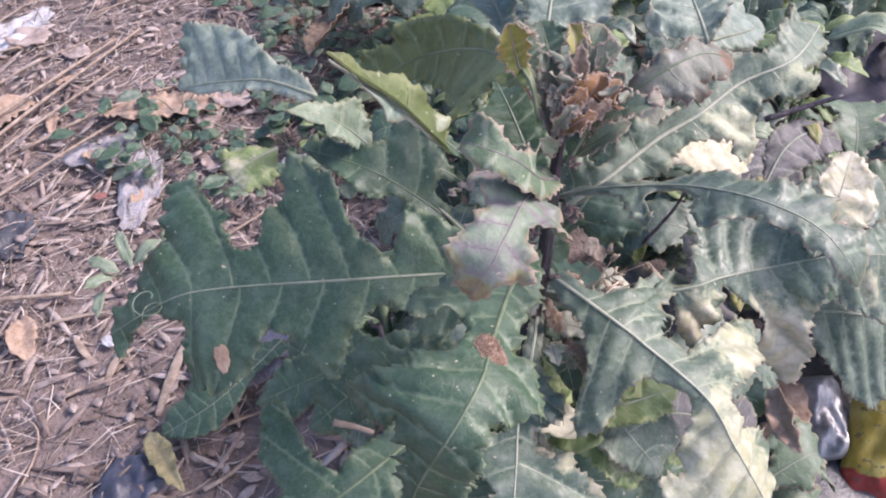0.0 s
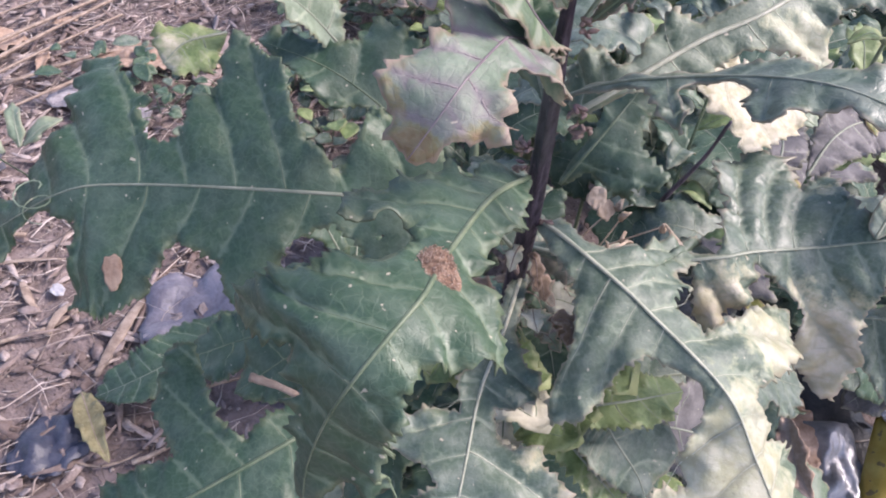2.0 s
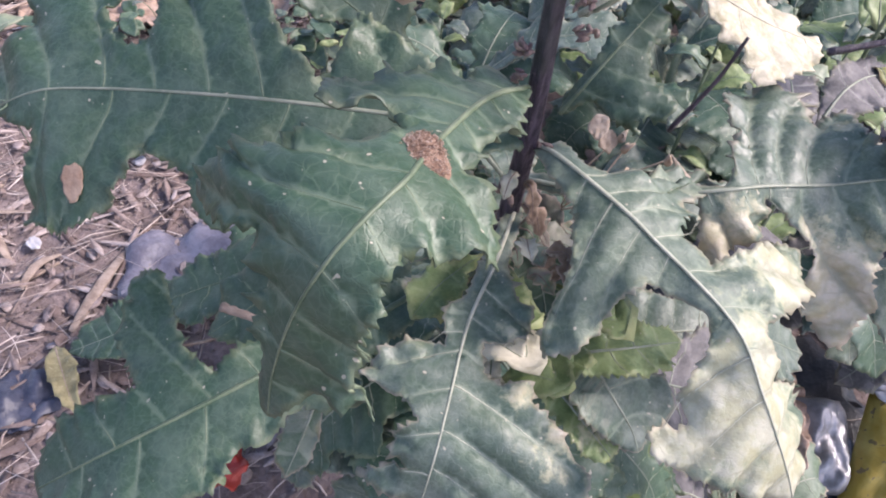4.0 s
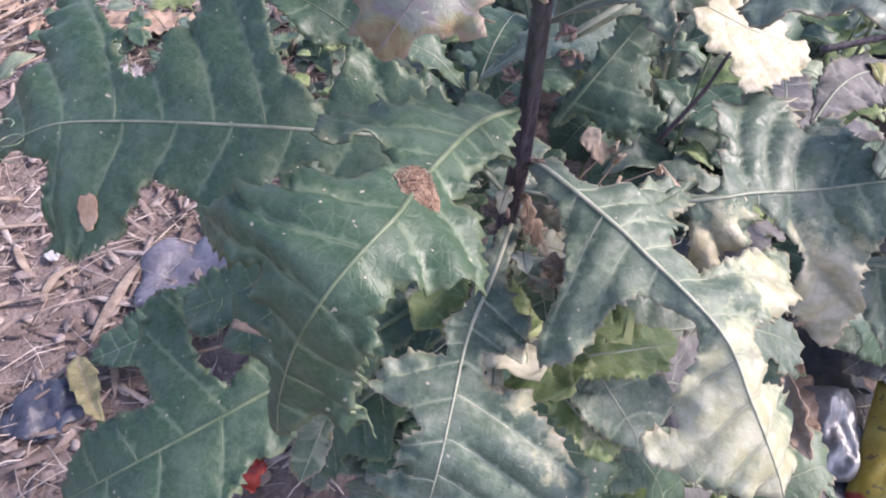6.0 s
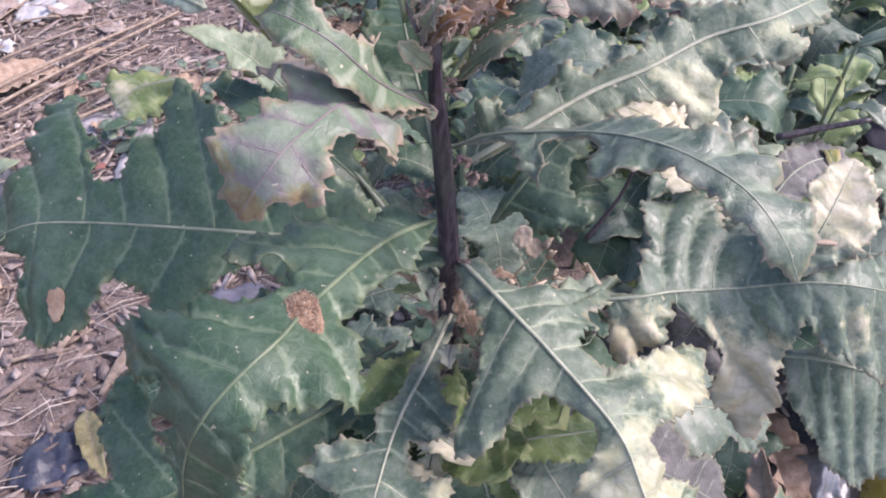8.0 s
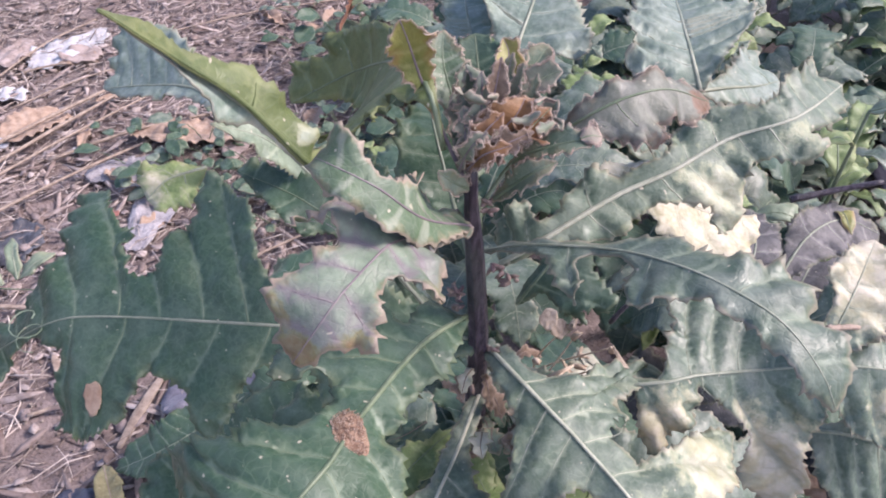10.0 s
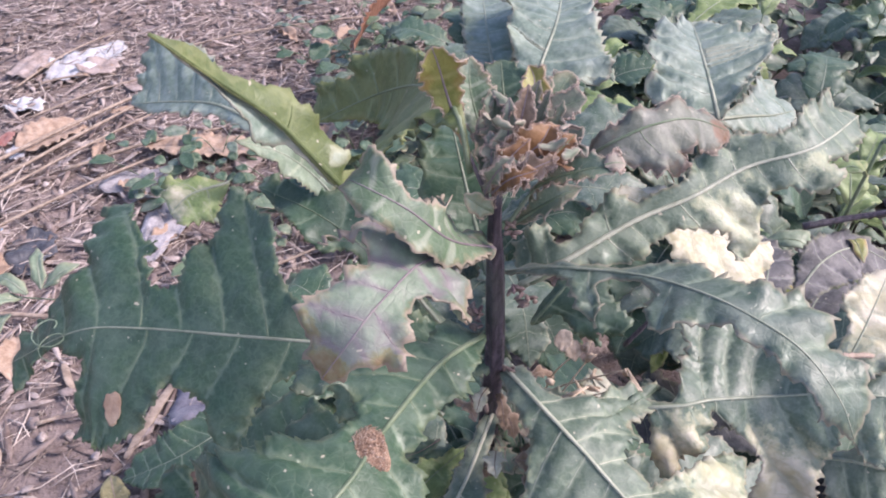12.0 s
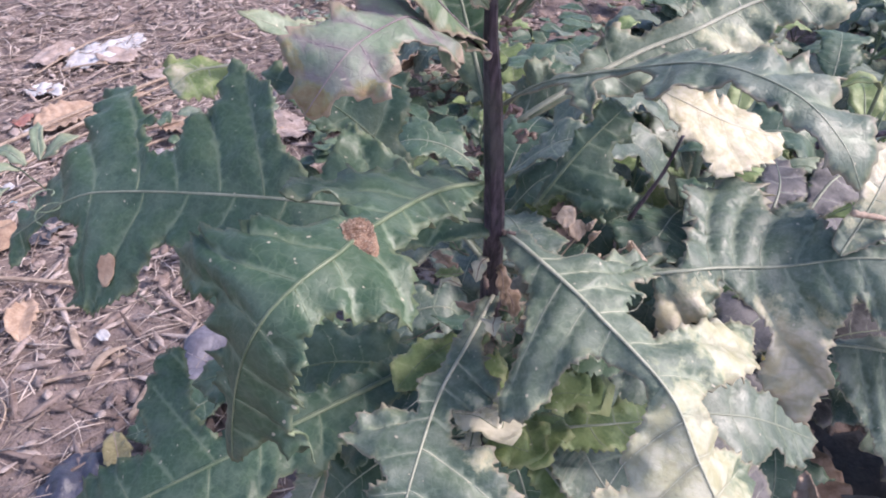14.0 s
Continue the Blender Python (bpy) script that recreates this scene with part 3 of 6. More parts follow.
SHAPES['R1'] = dict(
    rib=[(0.079, 0.356, 0.655), (0.093, 0.331, 0.670), (0.127, 0.297, 0.671), (0.144, 0.284, 0.666), (0.184, 0.248, 0.655), (0.203, 0.224, 0.635), (0.227, 0.209, 0.600), (0.238, 0.204, 0.580)],
    up=(0, 0, 1), tilt=(-14, -38),
    left=[(0, 6), (49, 13), (67, 27), (65, 62), (76, 89), (101, 107), (104, 95), (99, 66), (98, 40), (108, 35), (112, 20), (129, 22), (134, 48), (136, 92), (148, 108), (162, 85), (167, 58), (166, 28), (169, 14), (200, 26), (240, 54), (263, 35), (263, 9)],
    right=[(16, 4), (42, 12), (62, 16), (82, 33), (91, 52), (101, 72), (110, 80), (121, 66), (120, 51), (115, 36), (119, 18), (135, 11), (148, 7), (161, 15), (176, 28), (184, 37), (195, 37), (192, 55), (201, 58), (225, 39), (251, 13)],
    spots=[(154, -64, 25, 0.9), (198, 2, 38, 1), (194, 37, 29, 0.9), (126, -40, 16, 0.7), (240, 0, 31, 0.9), (162, -19, 14, 0.5)],
    holes=[(110, -27, 6), (106, -59, 4)])
SHAPES['RR'] = dict(
    rib=[(0.082, 0.366, 0.620), (0.138, 0.348, 0.635), (0.191, 0.343, 0.657), (0.215, 0.355, 0.655), (0.255, 0.368, 0.654), (0.295, 0.365, 0.672), (0.335, 0.370, 0.670), (0.384, 0.396, 0.640)],
    up=(0, -0.1, 1), tilt=(0, -48),
    left=[(1, 6), (58, 8), (97, 7), (118, 3), (134, 19), (145, 35), (149, 52), (151, 74), (173, 80), (178, 85), (189, 80), (192, 67), (190, 45), (196, 55), (203, 60), (209, 45), (216, 25), (224, 12), (248, 13), (276, 24), (323, 36), (337, 11)],
    right=[(6, 5), (61, 5), (103, 1), (103, 18), (100, 32), (109, 53), (118, 37), (142, 25), (148, 7), (168, 25), (176, 33), (180, 40), (178, 55), (176, 73), (185, 85), (187, 94), (192, 100), (196, 84), (206, 73), (206, 55), (214, 41), (224, 31), (228, 23), (244, 41), (264, 47), (293, 57), (317, 51), (337, 23)],
    spots=[(189, 59, 27, 1), (193, 85, 19, 1), (110, 29, 16, 0.95), (128, 14, 14, 0.6), (202, -45, 11, 0.45), (268, 28, 18, 0.55), (178, 25, 11, 0.7), (185, 40, 15, 0.8)],
    holes=[(258, 45, 4)])
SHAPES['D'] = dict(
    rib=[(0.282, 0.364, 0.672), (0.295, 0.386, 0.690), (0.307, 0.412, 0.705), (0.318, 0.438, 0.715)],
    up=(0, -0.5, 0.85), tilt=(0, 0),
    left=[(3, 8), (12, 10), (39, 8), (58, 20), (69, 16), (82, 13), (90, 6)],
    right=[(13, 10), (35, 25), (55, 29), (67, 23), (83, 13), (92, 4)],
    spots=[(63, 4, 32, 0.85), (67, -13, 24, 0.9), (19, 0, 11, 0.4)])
SHAPES['R3'] = dict(
    rib=[(0.077, 0.330, 0.760), (0.100, 0.311, 0.785), (0.137, 0.293, 0.805), (0.159, 0.272, 0.820), (0.176, 0.258, 0.825), (0.196, 0.246, 0.822), (0.211, 0.233, 0.812), (0.219, 0.226, 0.800)],
    up=(0, -0.2, 1), tilt=(-15, -15),
    left=[(0, 3), (39, 4), (74, 3), (92, 9), (102, 15), (121, 16), (131, 13), (140, 18), (155, 28), (164, 27), (170, 18), (180, 18), (189, 15), (200, 5)],
    right=[(8, 3), (44, 5), (54, 9), (65, 23), (76, 28), (77, 21), (69, 10), (74, 4), (90, 4), (101, 7), (105, 17), (114, 26), (123, 25), (127, 17), (140, 7), (144, 12), (154, 9), (166, 12), (176, 9), (184, 10), (191, 11), (197, 5), (203, 2)])
SHAPES['UR'] = dict(
    rib=[(0.086, 0.332, 0.750), (0.103, 0.334, 0.765), (0.141, 0.360, 0.783), (0.169, 0.375, 0.793), (0.198, 0.397, 0.803), (0.225, 0.405, 0.812), (0.243, 0.424, 0.812), (0.274, 0.477, 0.800)],
    up=(0, -0.25, 1), tilt=(8, -33),
    left=[(0, 7), (3, 26), (34, 25), (30, 8), (43, 9), (52, 14), (62, 18), (72, 21), (78, 9), (94, 9), (109, 9), (123, 21), (133, 16), (142, 21), (153, 19), (160, 13), (172, 15), (200, 23), (225, 20), (263, 27), (254, 15), (262, 4)],
    right=[(4, 3), (28, 4), (61, 20), (78, 16), (94, 13), (109, 20), (115, 30), (111, 42), (121, 43), (129, 38), (140, 25), (149, 17), (164, 17), (177, 25), (185, 20), (184, 10), (209, 14), (242, 10)],
    spots=[(121, 24, 19, 0.8), (111, 10, 13, 0.55), (175, 14, 14, 0.45), (138, 11, 10, 0.5)])
SHAPES['U2'] = dict(
    rib=[(0.103, 0.328, 0.835), (0.119, 0.329, 0.850), (0.135, 0.336, 0.857), (0.153, 0.349, 0.855), (0.174, 0.363, 0.843)],
    up=(0, -0.3, 0.95), tilt=(5, -20),
    left=[(5, 3), (22, 8), (40, 10), (53, 10), (70, 11), (80, 7)],
    right=[(5, 3), (18, 8), (26, 15), (35, 24), (46, 26), (49, 17), (61, 13), (75, 16), (89, 5)],
    spots=[(84, 3, 6, 1), (43, 25, 5, 0.7)])
SHAPES['U3'] = dict(
    rib=[(0.188, 0.449, 0.800), (0.180, 0.465, 0.815), (0.175, 0.506, 0.820), (0.176, 0.566, 0.810)],
    up=(0, -0.6, 0.8), tilt=(8, 8),
    left=[(1, 5), (10, 19), (14, 36), (23, 41), (31, 31), (44, 39), (59, 30), (72, 31), (86, 17), (117, 9)],
    right=[(2, 4), (15, 16), (35, 33), (52, 45), (83, 45), (87, 36), (85, 28), (109, 24), (105, 13)])
SHAPES['U3b'] = dict(
    rib=[(0.188, 0.459, 0.795), (0.210, 0.477, 0.790), (0.234, 0.502, 0.780), (0.255, 0.531, 0.770)],
    up=(0, -0.5, 0.85), tilt=(-5, -10),
    left=[(34, 12), (75, 27), (102, 36), (102, 15), (102, 2)],
    right=[(9, 6), (22, 11), (50, 15), (79, 10)])
SHAPES['C'] = dict(
    rib=[(0.141, 0.472, 0.720), (0.179, 0.478, 0.705), (0.222, 0.478, 0.690), (0.266, 0.492, 0.675)],
    up=(0, -0.1, 1), tilt=(-5, -15),
    left=[(7, 13), (43, 25), (50, 26), (74, 31), (113, 42), (125, 34), (120, 12), (133, 7)],
    right=[(5, 8), (39, 12), (54, 31), (71, 33), (79, 46), (86, 46), (103, 33), (118, 27), (133, 7)])
SHAPES['N'] = dict(
    rib=[(0.097, 0.404, 0.645), (0.117, 0.417, 0.678), (0.132, 0.439, 0.690), (0.149, 0.473, 0.695)],
    up=(0.2, -0.2, 1), tilt=(-5, -10),
    left=[(3, 3), (20, 5), (40, 6), (61, 12), (75, 9), (88, 14), (109, 8)],
    right=[(4, 4), (18, 8), (21, 38), (23, 46), (30, 38), (38, 52), (50, 50), (56, 24), (70, 14), (84, 20), (103, 9)])
SHAPES['B'] = dict(
    rib=[(0.087, 0.402, 0.600), (0.073, 0.308, 0.605), (0.063, 0.263, 0.600), (0.060, 0.221, 0.593), (0.058, 0.195, 0.578), (0.055, 0.180, 0.550)],
    up=(0, -0.15, 1), tilt=(-8, -10),
    left=[(4, 4), (95, 7), (115, 18), (118, 28), (135, 35), (152, 19), (152, 10), (168, 16), (172, 25), (170, 40), (179, 43), (184, 57), (199, 68), (206, 79), (219, 79), (242, 41)],
    right=[(7, 2), (92, 8), (129, 8), (139, 16), (158, 8), (156, 21), (165, 41), (184, 48), (190, 34), (194, 20), (201, 13), (211, 26), (227, 21), (229, 12), (233, 25), (247, 38), (247, 35)],
    spots=[(141, -18, 9, 0.5), (178, -34, 9, 0.45), (199, -59, 15, 0.6)],
    holes=[(148, 24, 2)])
SHAPES['LL'] = dict(
    rib=[(0.068, 0.354, 0.560), (0.040, 0.332, 0.552), (0.016, 0.298, 0.557), (-0.017, 0.265, 0.555), (-0.049, 0.236, 0.550), (-0.089, 0.206, 0.538), (-0.126, 0.185, 0.520), (-0.164, 0.172, 0.490)],
    up=(0, -0.3, 1), tilt=(-5, -5),
    left=[(4, 7), (46, 14), (98, 19), (123, 29), (146, 39), (154, 27), (170, 32), (182, 37), (196, 32), (207, 43), (220, 46), (244, 41), (274, 31), (310, 12)],
    right=[(4, 8), (36, 11), (74, 13), (117, 17), (154, 20), (171, 21), (191, 16), (199, 36), (199, 56), (200, 69), (196, 94), (213, 107), (232, 85), (241, 68), (240, 55), (237, 35), (235, 26), (261, 34), (293, 32), (307, 24), (317, 10)],
    spots=[(52, -1, 11, 1)])
SHAPES['V'] = dict(
    rib=[(-0.090, 0.412, 0.775), (-0.103, 0.416, 0.777), (-0.131, 0.430, 0.775), (-0.166, 0.442, 0.765), (-0.209, 0.451, 0.752)],
    up=(0, -0.45, 0.9), tilt=(-5, 5),
    left=[(8, 8), (35, 8), (70, 11), (109, 8)],
    right=[(11, 10), (42, 15), (64, 33), (91, 48), (129, 53), (129, 39), (129, 20), (125, 11)])
SHAPES['Z'] = dict(
    rib=[(0.058, 0.303, 0.840), (0.049, 0.311, 0.865), (0.026, 0.356, 0.850), (-0.012, 0.408, 0.812), (-0.060, 0.425, 0.775)],
    up=(0, -0.75, 0.65), tilt=(0, 0),
    left=[(8, 0), (18, 0), (23, 5), (43, 18), (19, 26), (47, 29), (23, 41), (19, 53)],
    right=[(23, 2), (48, 7), (83, 12), (122, 21), (158, 24), (173, 27), (182, 16), (211, 22), (221, 10)])
SHAPES['T'] = dict(
    rib=[(0.071, 0.443, 0.790), (0.077, 0.484, 0.808), (0.082, 0.527, 0.820), (0.080, 0.627, 0.810)],
    up=(0, -0.5, 0.85), tilt=(5, 5),
    left=[(6, 7), (19, 19), (39, 15), (58, 30), (85, 30), (112, 44), (166, 30)],
    right=[(23, 6), (33, 27), (34, 45), (50, 45), (70, 33), (92, 21), (150, 26), (190, 12)])
SHAPES['T2'] = dict(
    rib=[(0.051, 0.494, 0.770), (0.039, 0.530, 0.780), (0.028, 0.573, 0.785), (0.014, 0.646, 0.780)],
    up=(0, -0.5, 0.85), tilt=(0, 0),
    left=[(6, 3), (44, 18), (79, 18), (123, 19), (158, 13)],
    right=[(9, 7), (42, 17), (70, 18), (111, 26), (158, 15)])
SHAPES['F'] = dict(
    rib=[(0.308, 0.376, 0.590), (0.328, 0.376, 0.592), (0.350, 0.373, 0.593), (0.383, 0.375, 0.585), (0.421, 0.377, 0.570)],
    up=(0, -0.1, 1), tilt=(-5, -42),
    left=[(6, 6), (21, 9), (45, 16), (84, 20), (116, 9)],
    right=[(1, 12), (8, 35), (21, 47), (36, 56), (42, 67), (72, 78), (86, 78), (90, 66), (105, 65), (117, 43)])
SHAPES['S1'] = dict(
    rib=[(0.118, 0.299, 0.530), (0.146, 0.312, 0.530), (0.172, 0.321, 0.530), (0.212, 0.343, 0.520)],
    up=(0, -0.1, 1), tilt=(-8, -8),
    left=[(15, 10), (33, 16), (70, 18), (105, 16)],
    right=[(7, 9), (21, 14), (52, 21), (83, 19)])
SHAPES['S2'] = dict(
    rib=[(0.144, 0.331, 0.520), (0.161, 0.305, 0.510), (0.184, 0.287, 0.490), (0.192, 0.275, 0.480)],
    up=(0, -0.1, 1), tilt=(-8, -8),
    left=[(13, 12), (58, 48), (73, 39), (78, 12)],
    right=[(15, 11), (27, 27), (49, 27), (81, 13)])
SHAPES['S3'] = dict(
    rib=[(0.122, 0.311, 0.500), (0.149, 0.288, 0.490), (0.177, 0.273, 0.470)],
    up=(0, -0.1, 1), tilt=(-5, -5),
    left=[(15, 14), (38, 14), (59, 13), (74, 10)],
    right=[(14, 14), (40, 17), (60, 14), (73, 7)],
    spots=[(51, 1, 16, 0.5)])
SHAPES['S4'] = dict(
    rib=[(0.092, 0.395, 0.570), (0.108, 0.357, 0.545), (0.117, 0.329, 0.530)],
    up=(0, -0.1, 1), tilt=(-5, -5),
    left=[(14, 17), (50, 29), (81, 14)],
    right=[(14, 17), (54, 28), (77, 11)])
SHAPES['S5'] = dict(
    rib=[(-0.029, 0.296, 0.460), (-0.033, 0.259, 0.450), (-0.040, 0.234, 0.430)],
    up=(0, -0.1, 1), tilt=(-5, -5),
    left=[(15, 6), (38, 11), (56, 11)],
    right=[(13, 17), (46, 17), (65, 11)])
SHAPES['E'] = dict(
    rib=[(0.324, 0.556, 0.570), (0.348, 0.592, 0.590), (0.383, 0.620, 0.592), (0.424, 0.628, 0.575)],
    up=(0, -0.4, 0.9), tilt=(-5, -8),
    left=[(27, 12), (60, 23), (86, 18), (114, 10), (135, 6)],
    right=[(9, 12), (38, 25), (88, 36), (137, 13)])
SHAPES['E1'] = dict(
    rib=[(0.290, 0.535, 0.570), (0.301, 0.576, 0.585), (0.303, 0.628, 0.585)],
    up=(0, -0.4, 0.9), tilt=(0, -5),
    left=[(17, 8), (54, 17), (92, 7)],
    right=[(16, 14), (48, 26), (82, 17)])
SHAPES['W'] = dict(
    rib=[(-0.136, 0.437, 0.705), (-0.154, 0.414, 0.708), (-0.164, 0.399, 0.700)],
    up=(0, -0.45, 0.9), tilt=(-10, -5),
    left=[(14, 16), (28, 28), (50, 16), (50, 8)],
    right=[(8, 4), (24, 13), (34, 24), (42, 14)],
    spots=[(36, 0, 19, 0.55)])
SHAPES['K'] = dict(
    rib=[(-0.304, 0.726, 0.030), (-0.343, 0.644, 0.045), (-0.390, 0.575, 0.050), (-0.467, 0.535, 0.020)],
    up=(0, 0, 1), tilt=(-3, -3),
    left=[(6, 28), (53, 15), (91, 12), (145, 29), (186, 43), (225, 33)],
    right=[(19, 22), (104, 53), (208, 58), (248, 34)])
SHAPES['Y'] = dict(
    rib=[(0.010, 0.278, 0.838), (0.007, 0.271, 0.850), (-0.012, 0.265, 0.878), (-0.026, 0.252, 0.900), (-0.036, 0.233, 0.925)],
    up=(0.2, -0.4, 0.85), tilt=(0, 0),
    left=[(13, 2), (48, 1), (78, 1)],
    right=[(1, 11), (29, 12), (44, 13), (51, 14), (63, 9), (75, 6), (88, 6), (100, 4)],
    spots=[(20, 8, 4, 0.6)])
SHAPES['Yb'] = dict(
    rib=[(0.009, 0.279, 0.838), (0.006, 0.271, 0.850), (-0.013, 0.267, 0.874), (-0.029, 0.257, 0.895), (-0.039, 0.248, 0.912)],
    up=(-0.2, -0.3, 0.9), tilt=(0, 0),
    left=[(17, 2), (39, 3), (45, 8), (55, 12), (60, 8), (70, 8), (76, 4), (87, 2)],
    right=[(16, 1), (47, 1), (74, 1)])


# ---- ground ----
def ground_height(x, y):
    h = 0.020 * noise.noise((x * 1.6, y * 1.6, 3.0)) + 0.012 * noise.noise((x * 6, y * 6, 7.0)) + 0.004 * noise.noise((x * 30, y * 30, 1.0))
    return h + 0.10 * max(0.0, min(1.0, (x - 0.25) / 0.9)) * max(0.0, min(1.0, (y - 0.6) / 1.2))


def build_ground():
    xs = np.r_[-40, -20, -10, -6, -4, -3, np.arange(-2.4, 1.8, 0.03), 2.5, 4, 6, 10, 20, 40]
    ys = np.r_[-40, -20, -10, -5, -3, -1.5, np.arange(-0.6, 3.6, 0.03), 4.2, 6, 10, 20, 40]
    verts = [(x, y, ground_height(x, y)) for y in ys for x in xs]
    w = len(xs)
    faces = [(j * w + i, j * w + i + 1, (j + 1) * w + i + 1, (j + 1) * w + i) for j in range(len(ys) - 1) for i in range(w - 1)]
    tagged(part("ground", mesh_from("ground", verts, faces), SOIL), "bare brown soil under dry plant litter", "ground", kind="structure")


def scatter(name, count, piece, material, label, category, seed, area, weight=None):
    rng = np.random.RandomState(seed)
    pieces = []
    while len(pieces) < count:
        x, y = rng.uniform(area[0], area[1]), rng.uniform(area[2], area[3])
        rim = min(x - area[0], area[1] - x, y - area[2], area[3] - y)
        if rng.rand() > (weight(x, y) if weight else 1) * min(1.0, (rim + 0.05) / 0.5):
            continue
        pieces.append(piece(rng, x, y, ground_height(x, y)))
    return tagged(part(name, mesh_from(name, *join_data(pieces)), material), label, category, kind="stuff")


def straw_piece(rng, x, y, z):
    length, a = rng.choice([0.02, 0.04, 0.07, 0.12]) * rng.uniform(0.6, 1.3), rng.normal(0.75, 0.95)
    d = np.array((math.cos(a), math.sin(a), rng.normal(0, 0.10)))
    p = np.array((x, y, z + rng.uniform(0.002, 0.016)))
    bow = np.array((-d[1], d[0], 0.3)) * rng.uniform(-0.12, 0.12) * length
    line = [p - d * length / 2, p + bow, p + d * length / 2]
    for q in line:
        q[2] = max(q[2], ground_height(q[0], q[1]) + 0.001)
    r = rng.choice([0.0005, 0.0008, 0.0014])
    return tube_data(line, [r, r, r * 0.6], 4, flat=0.7)


def litter_piece(rng, x, y, z):
    long = rng.rand() < 0.3
    length, width, a = (rng.uniform(0.05, 0.13), rng.uniform(0.005, 0.011), rng.normal(0.75, 0.9)) if long else (rng.uniform(0.008, 0.042), rng.uniform(0.004, 0.020), rng.uniform(0, 6.28))
    lift, curl = rng.uniform(0, 0.012), rng.uniform(-0.4, 0.5)
    t, s = np.array((math.cos(a), math.sin(a), rng.normal(0, 0.15))), np.array((-math.sin(a), math.cos(a), rng.normal(0, 0.25)))
    verts, faces = [], []
    for lay in (0, 1):
        for i in range(4):
            u = i / 3 - 0.5
            w = width * (1 - (2 * abs(u)) ** 3) * rng.uniform(0.3, 0.6) + 0.001
            for j in (-1, 0, 1):
                verts.append(np.array((x, y, z + 0.004 + lift)) + t * u * length + s * j * w + np.array((0, 0, abs(j) * curl * w * 0.6 + curl * u * u * length * 0.5 - lay * 0.0008)))
    for lay in (0, 1):
        for i in range(3):
            for j in range(2):
                k = lay * 12 + i * 3 + j
                q = (k, k + 3, k + 4, k + 1)
                faces.append(q if lay else q[::-1])
    ring = [0, 3, 6, 9, 10, 11, 8, 5, 2, 1]
    for a_, b_ in zip(ring, ring[1:] + ring[:1]):
        faces.append((a_, b_, b_ + 12, a_ + 12))
    return verts, faces


def grit_piece(rng, x, y, z):
    r = rng.choice([0.001, 0.0016, 0.0025, 0.0045]) * rng.uniform(0.6, 1.2)
    verts = [np.array((x, y, z + r * 0.4)) + r * np.array(v) * rng.uniform(0.7, 1.2) for v in
             ((1, 0, 0), (0, 1, 0), (-1, 0, 0), (0, -1, 0), (0.1, 0, 0.8), (0, 0, -0.7))]
    return verts, [(0, 1, 4), (1, 2, 4), (2, 3, 4), (3, 0, 4), (1, 0, 5), (2, 1, 5), (3, 2, 5), (0, 3, 5)]


def sheet(size, seed, crumple=0.3, torn=0.25, n=16, fold=0.0):
    """A crumpled scrap with a torn outline and a little thickness: vertices and faces round the origin."""
    rng = np.random.RandomState(seed)
    o = rng.uniform(0, 99, 3)
    verts, faces = [], []
    for lay in (0, 1):
        for i in range(n + 1):
            for j in range(n + 1):
                u, v = 2 * i / n - 1, 2 * j / n - 1
                u2, v2 = u * math.sqrt(1 - v * v / 2), v * math.sqrt(1 - u * u / 2)
                ang = math.atan2(v2, u2)
                k = 1 + torn * noise.noise((math.cos(ang) * 1.7 + o[0], math.sin(ang) * 1.7, o[1])) + 0.5 * torn * noise.noise((math.cos(ang) * 6, math.sin(ang) * 6 + o[2], 0))
                x, y = u2 * k * size[0] / 2, v2 * k * size[1] / 2
                m = min(size[0], size[1])
                h = crumple * m * (0.5 * abs(noise.noise((x / m * 2.2 + o[0], y / m * 2.2 + o[1], 0))) + 0.22 * abs(noise.noise((x / m * 6 + o[1], y / m * 6, o[2])))) + fold * y * y / m
                verts.append((x, y, h + 0.004 - lay * 0.0012))
    w = n + 1
    for lay in (0, 1):
        for i in range(n):
            for j in range(n):
                k = lay * w * w + i * w + j
                q = (k, k + w, k + w + 1, k + 1)
                faces.append(q if lay == 0 else q[::-1])
    rim = [(i, 0) for i in range(n)] + [(n, j) for j in range(n)] + [(i, n) for i in range(n, 0, -1)] + [(0, j) for j in range(n, 0, -1)]
    for (a, b), (c, d) in zip(rim, rim[1:] + rim[:1]):
        p, q = a * w + b, c * w + d
        faces.append((p, p + w * w, q + w * w, q))
    return verts, faces


def scrap(name, x, y, z, size, material, label, category, seed, turn=0, tip=0, bank=0, group="", **more):
    me = mesh_from(name, *sheet(size, seed, **more))
    ob = part(name, me, material)
    ob.matrix_world = pose(x, y, ground_height(x, y) + z, tip, bank, turn)
    return tagged(ob, label, category, group)


def dry_leaf(x, y, length, width, turn, seed, label="curled brown dry leaf lying on the litter", material=None, z=0.006, tip=0):
    """A dead leaf, curled lengthwise, with a midrib."""
    rng = np.random.RandomState(seed)
    thing = tagged(new("dry_leaf"), label, "dry leaf", "dry leaves on the ground")
    thing.matrix_world = pose(x, y, ground_height(x, y) + z, tip, 0, turn)
    rib = [(-length / 2, 0, 0.004), (-length / 6, rng.uniform(-0.1, 0.1) * width, 0.012), (length / 5, 0, 0.010), (length / 2, rng.uniform(-0.1, 0.2) * width, 0.004)]
    simple_leaf(thing, rib, (0, 0, 1), width / 2, material or DRY_BLADE, peak=0.45, seed=seed, tilt=(rng.uniform(5, 35), rng.uniform(5, 35)), ruffle=0.004, tooth=0.001,
                name="blade", veins=False, under=material or DRY_BLADE, ribs=TWIG, rib_r=0.0011)
    return thing


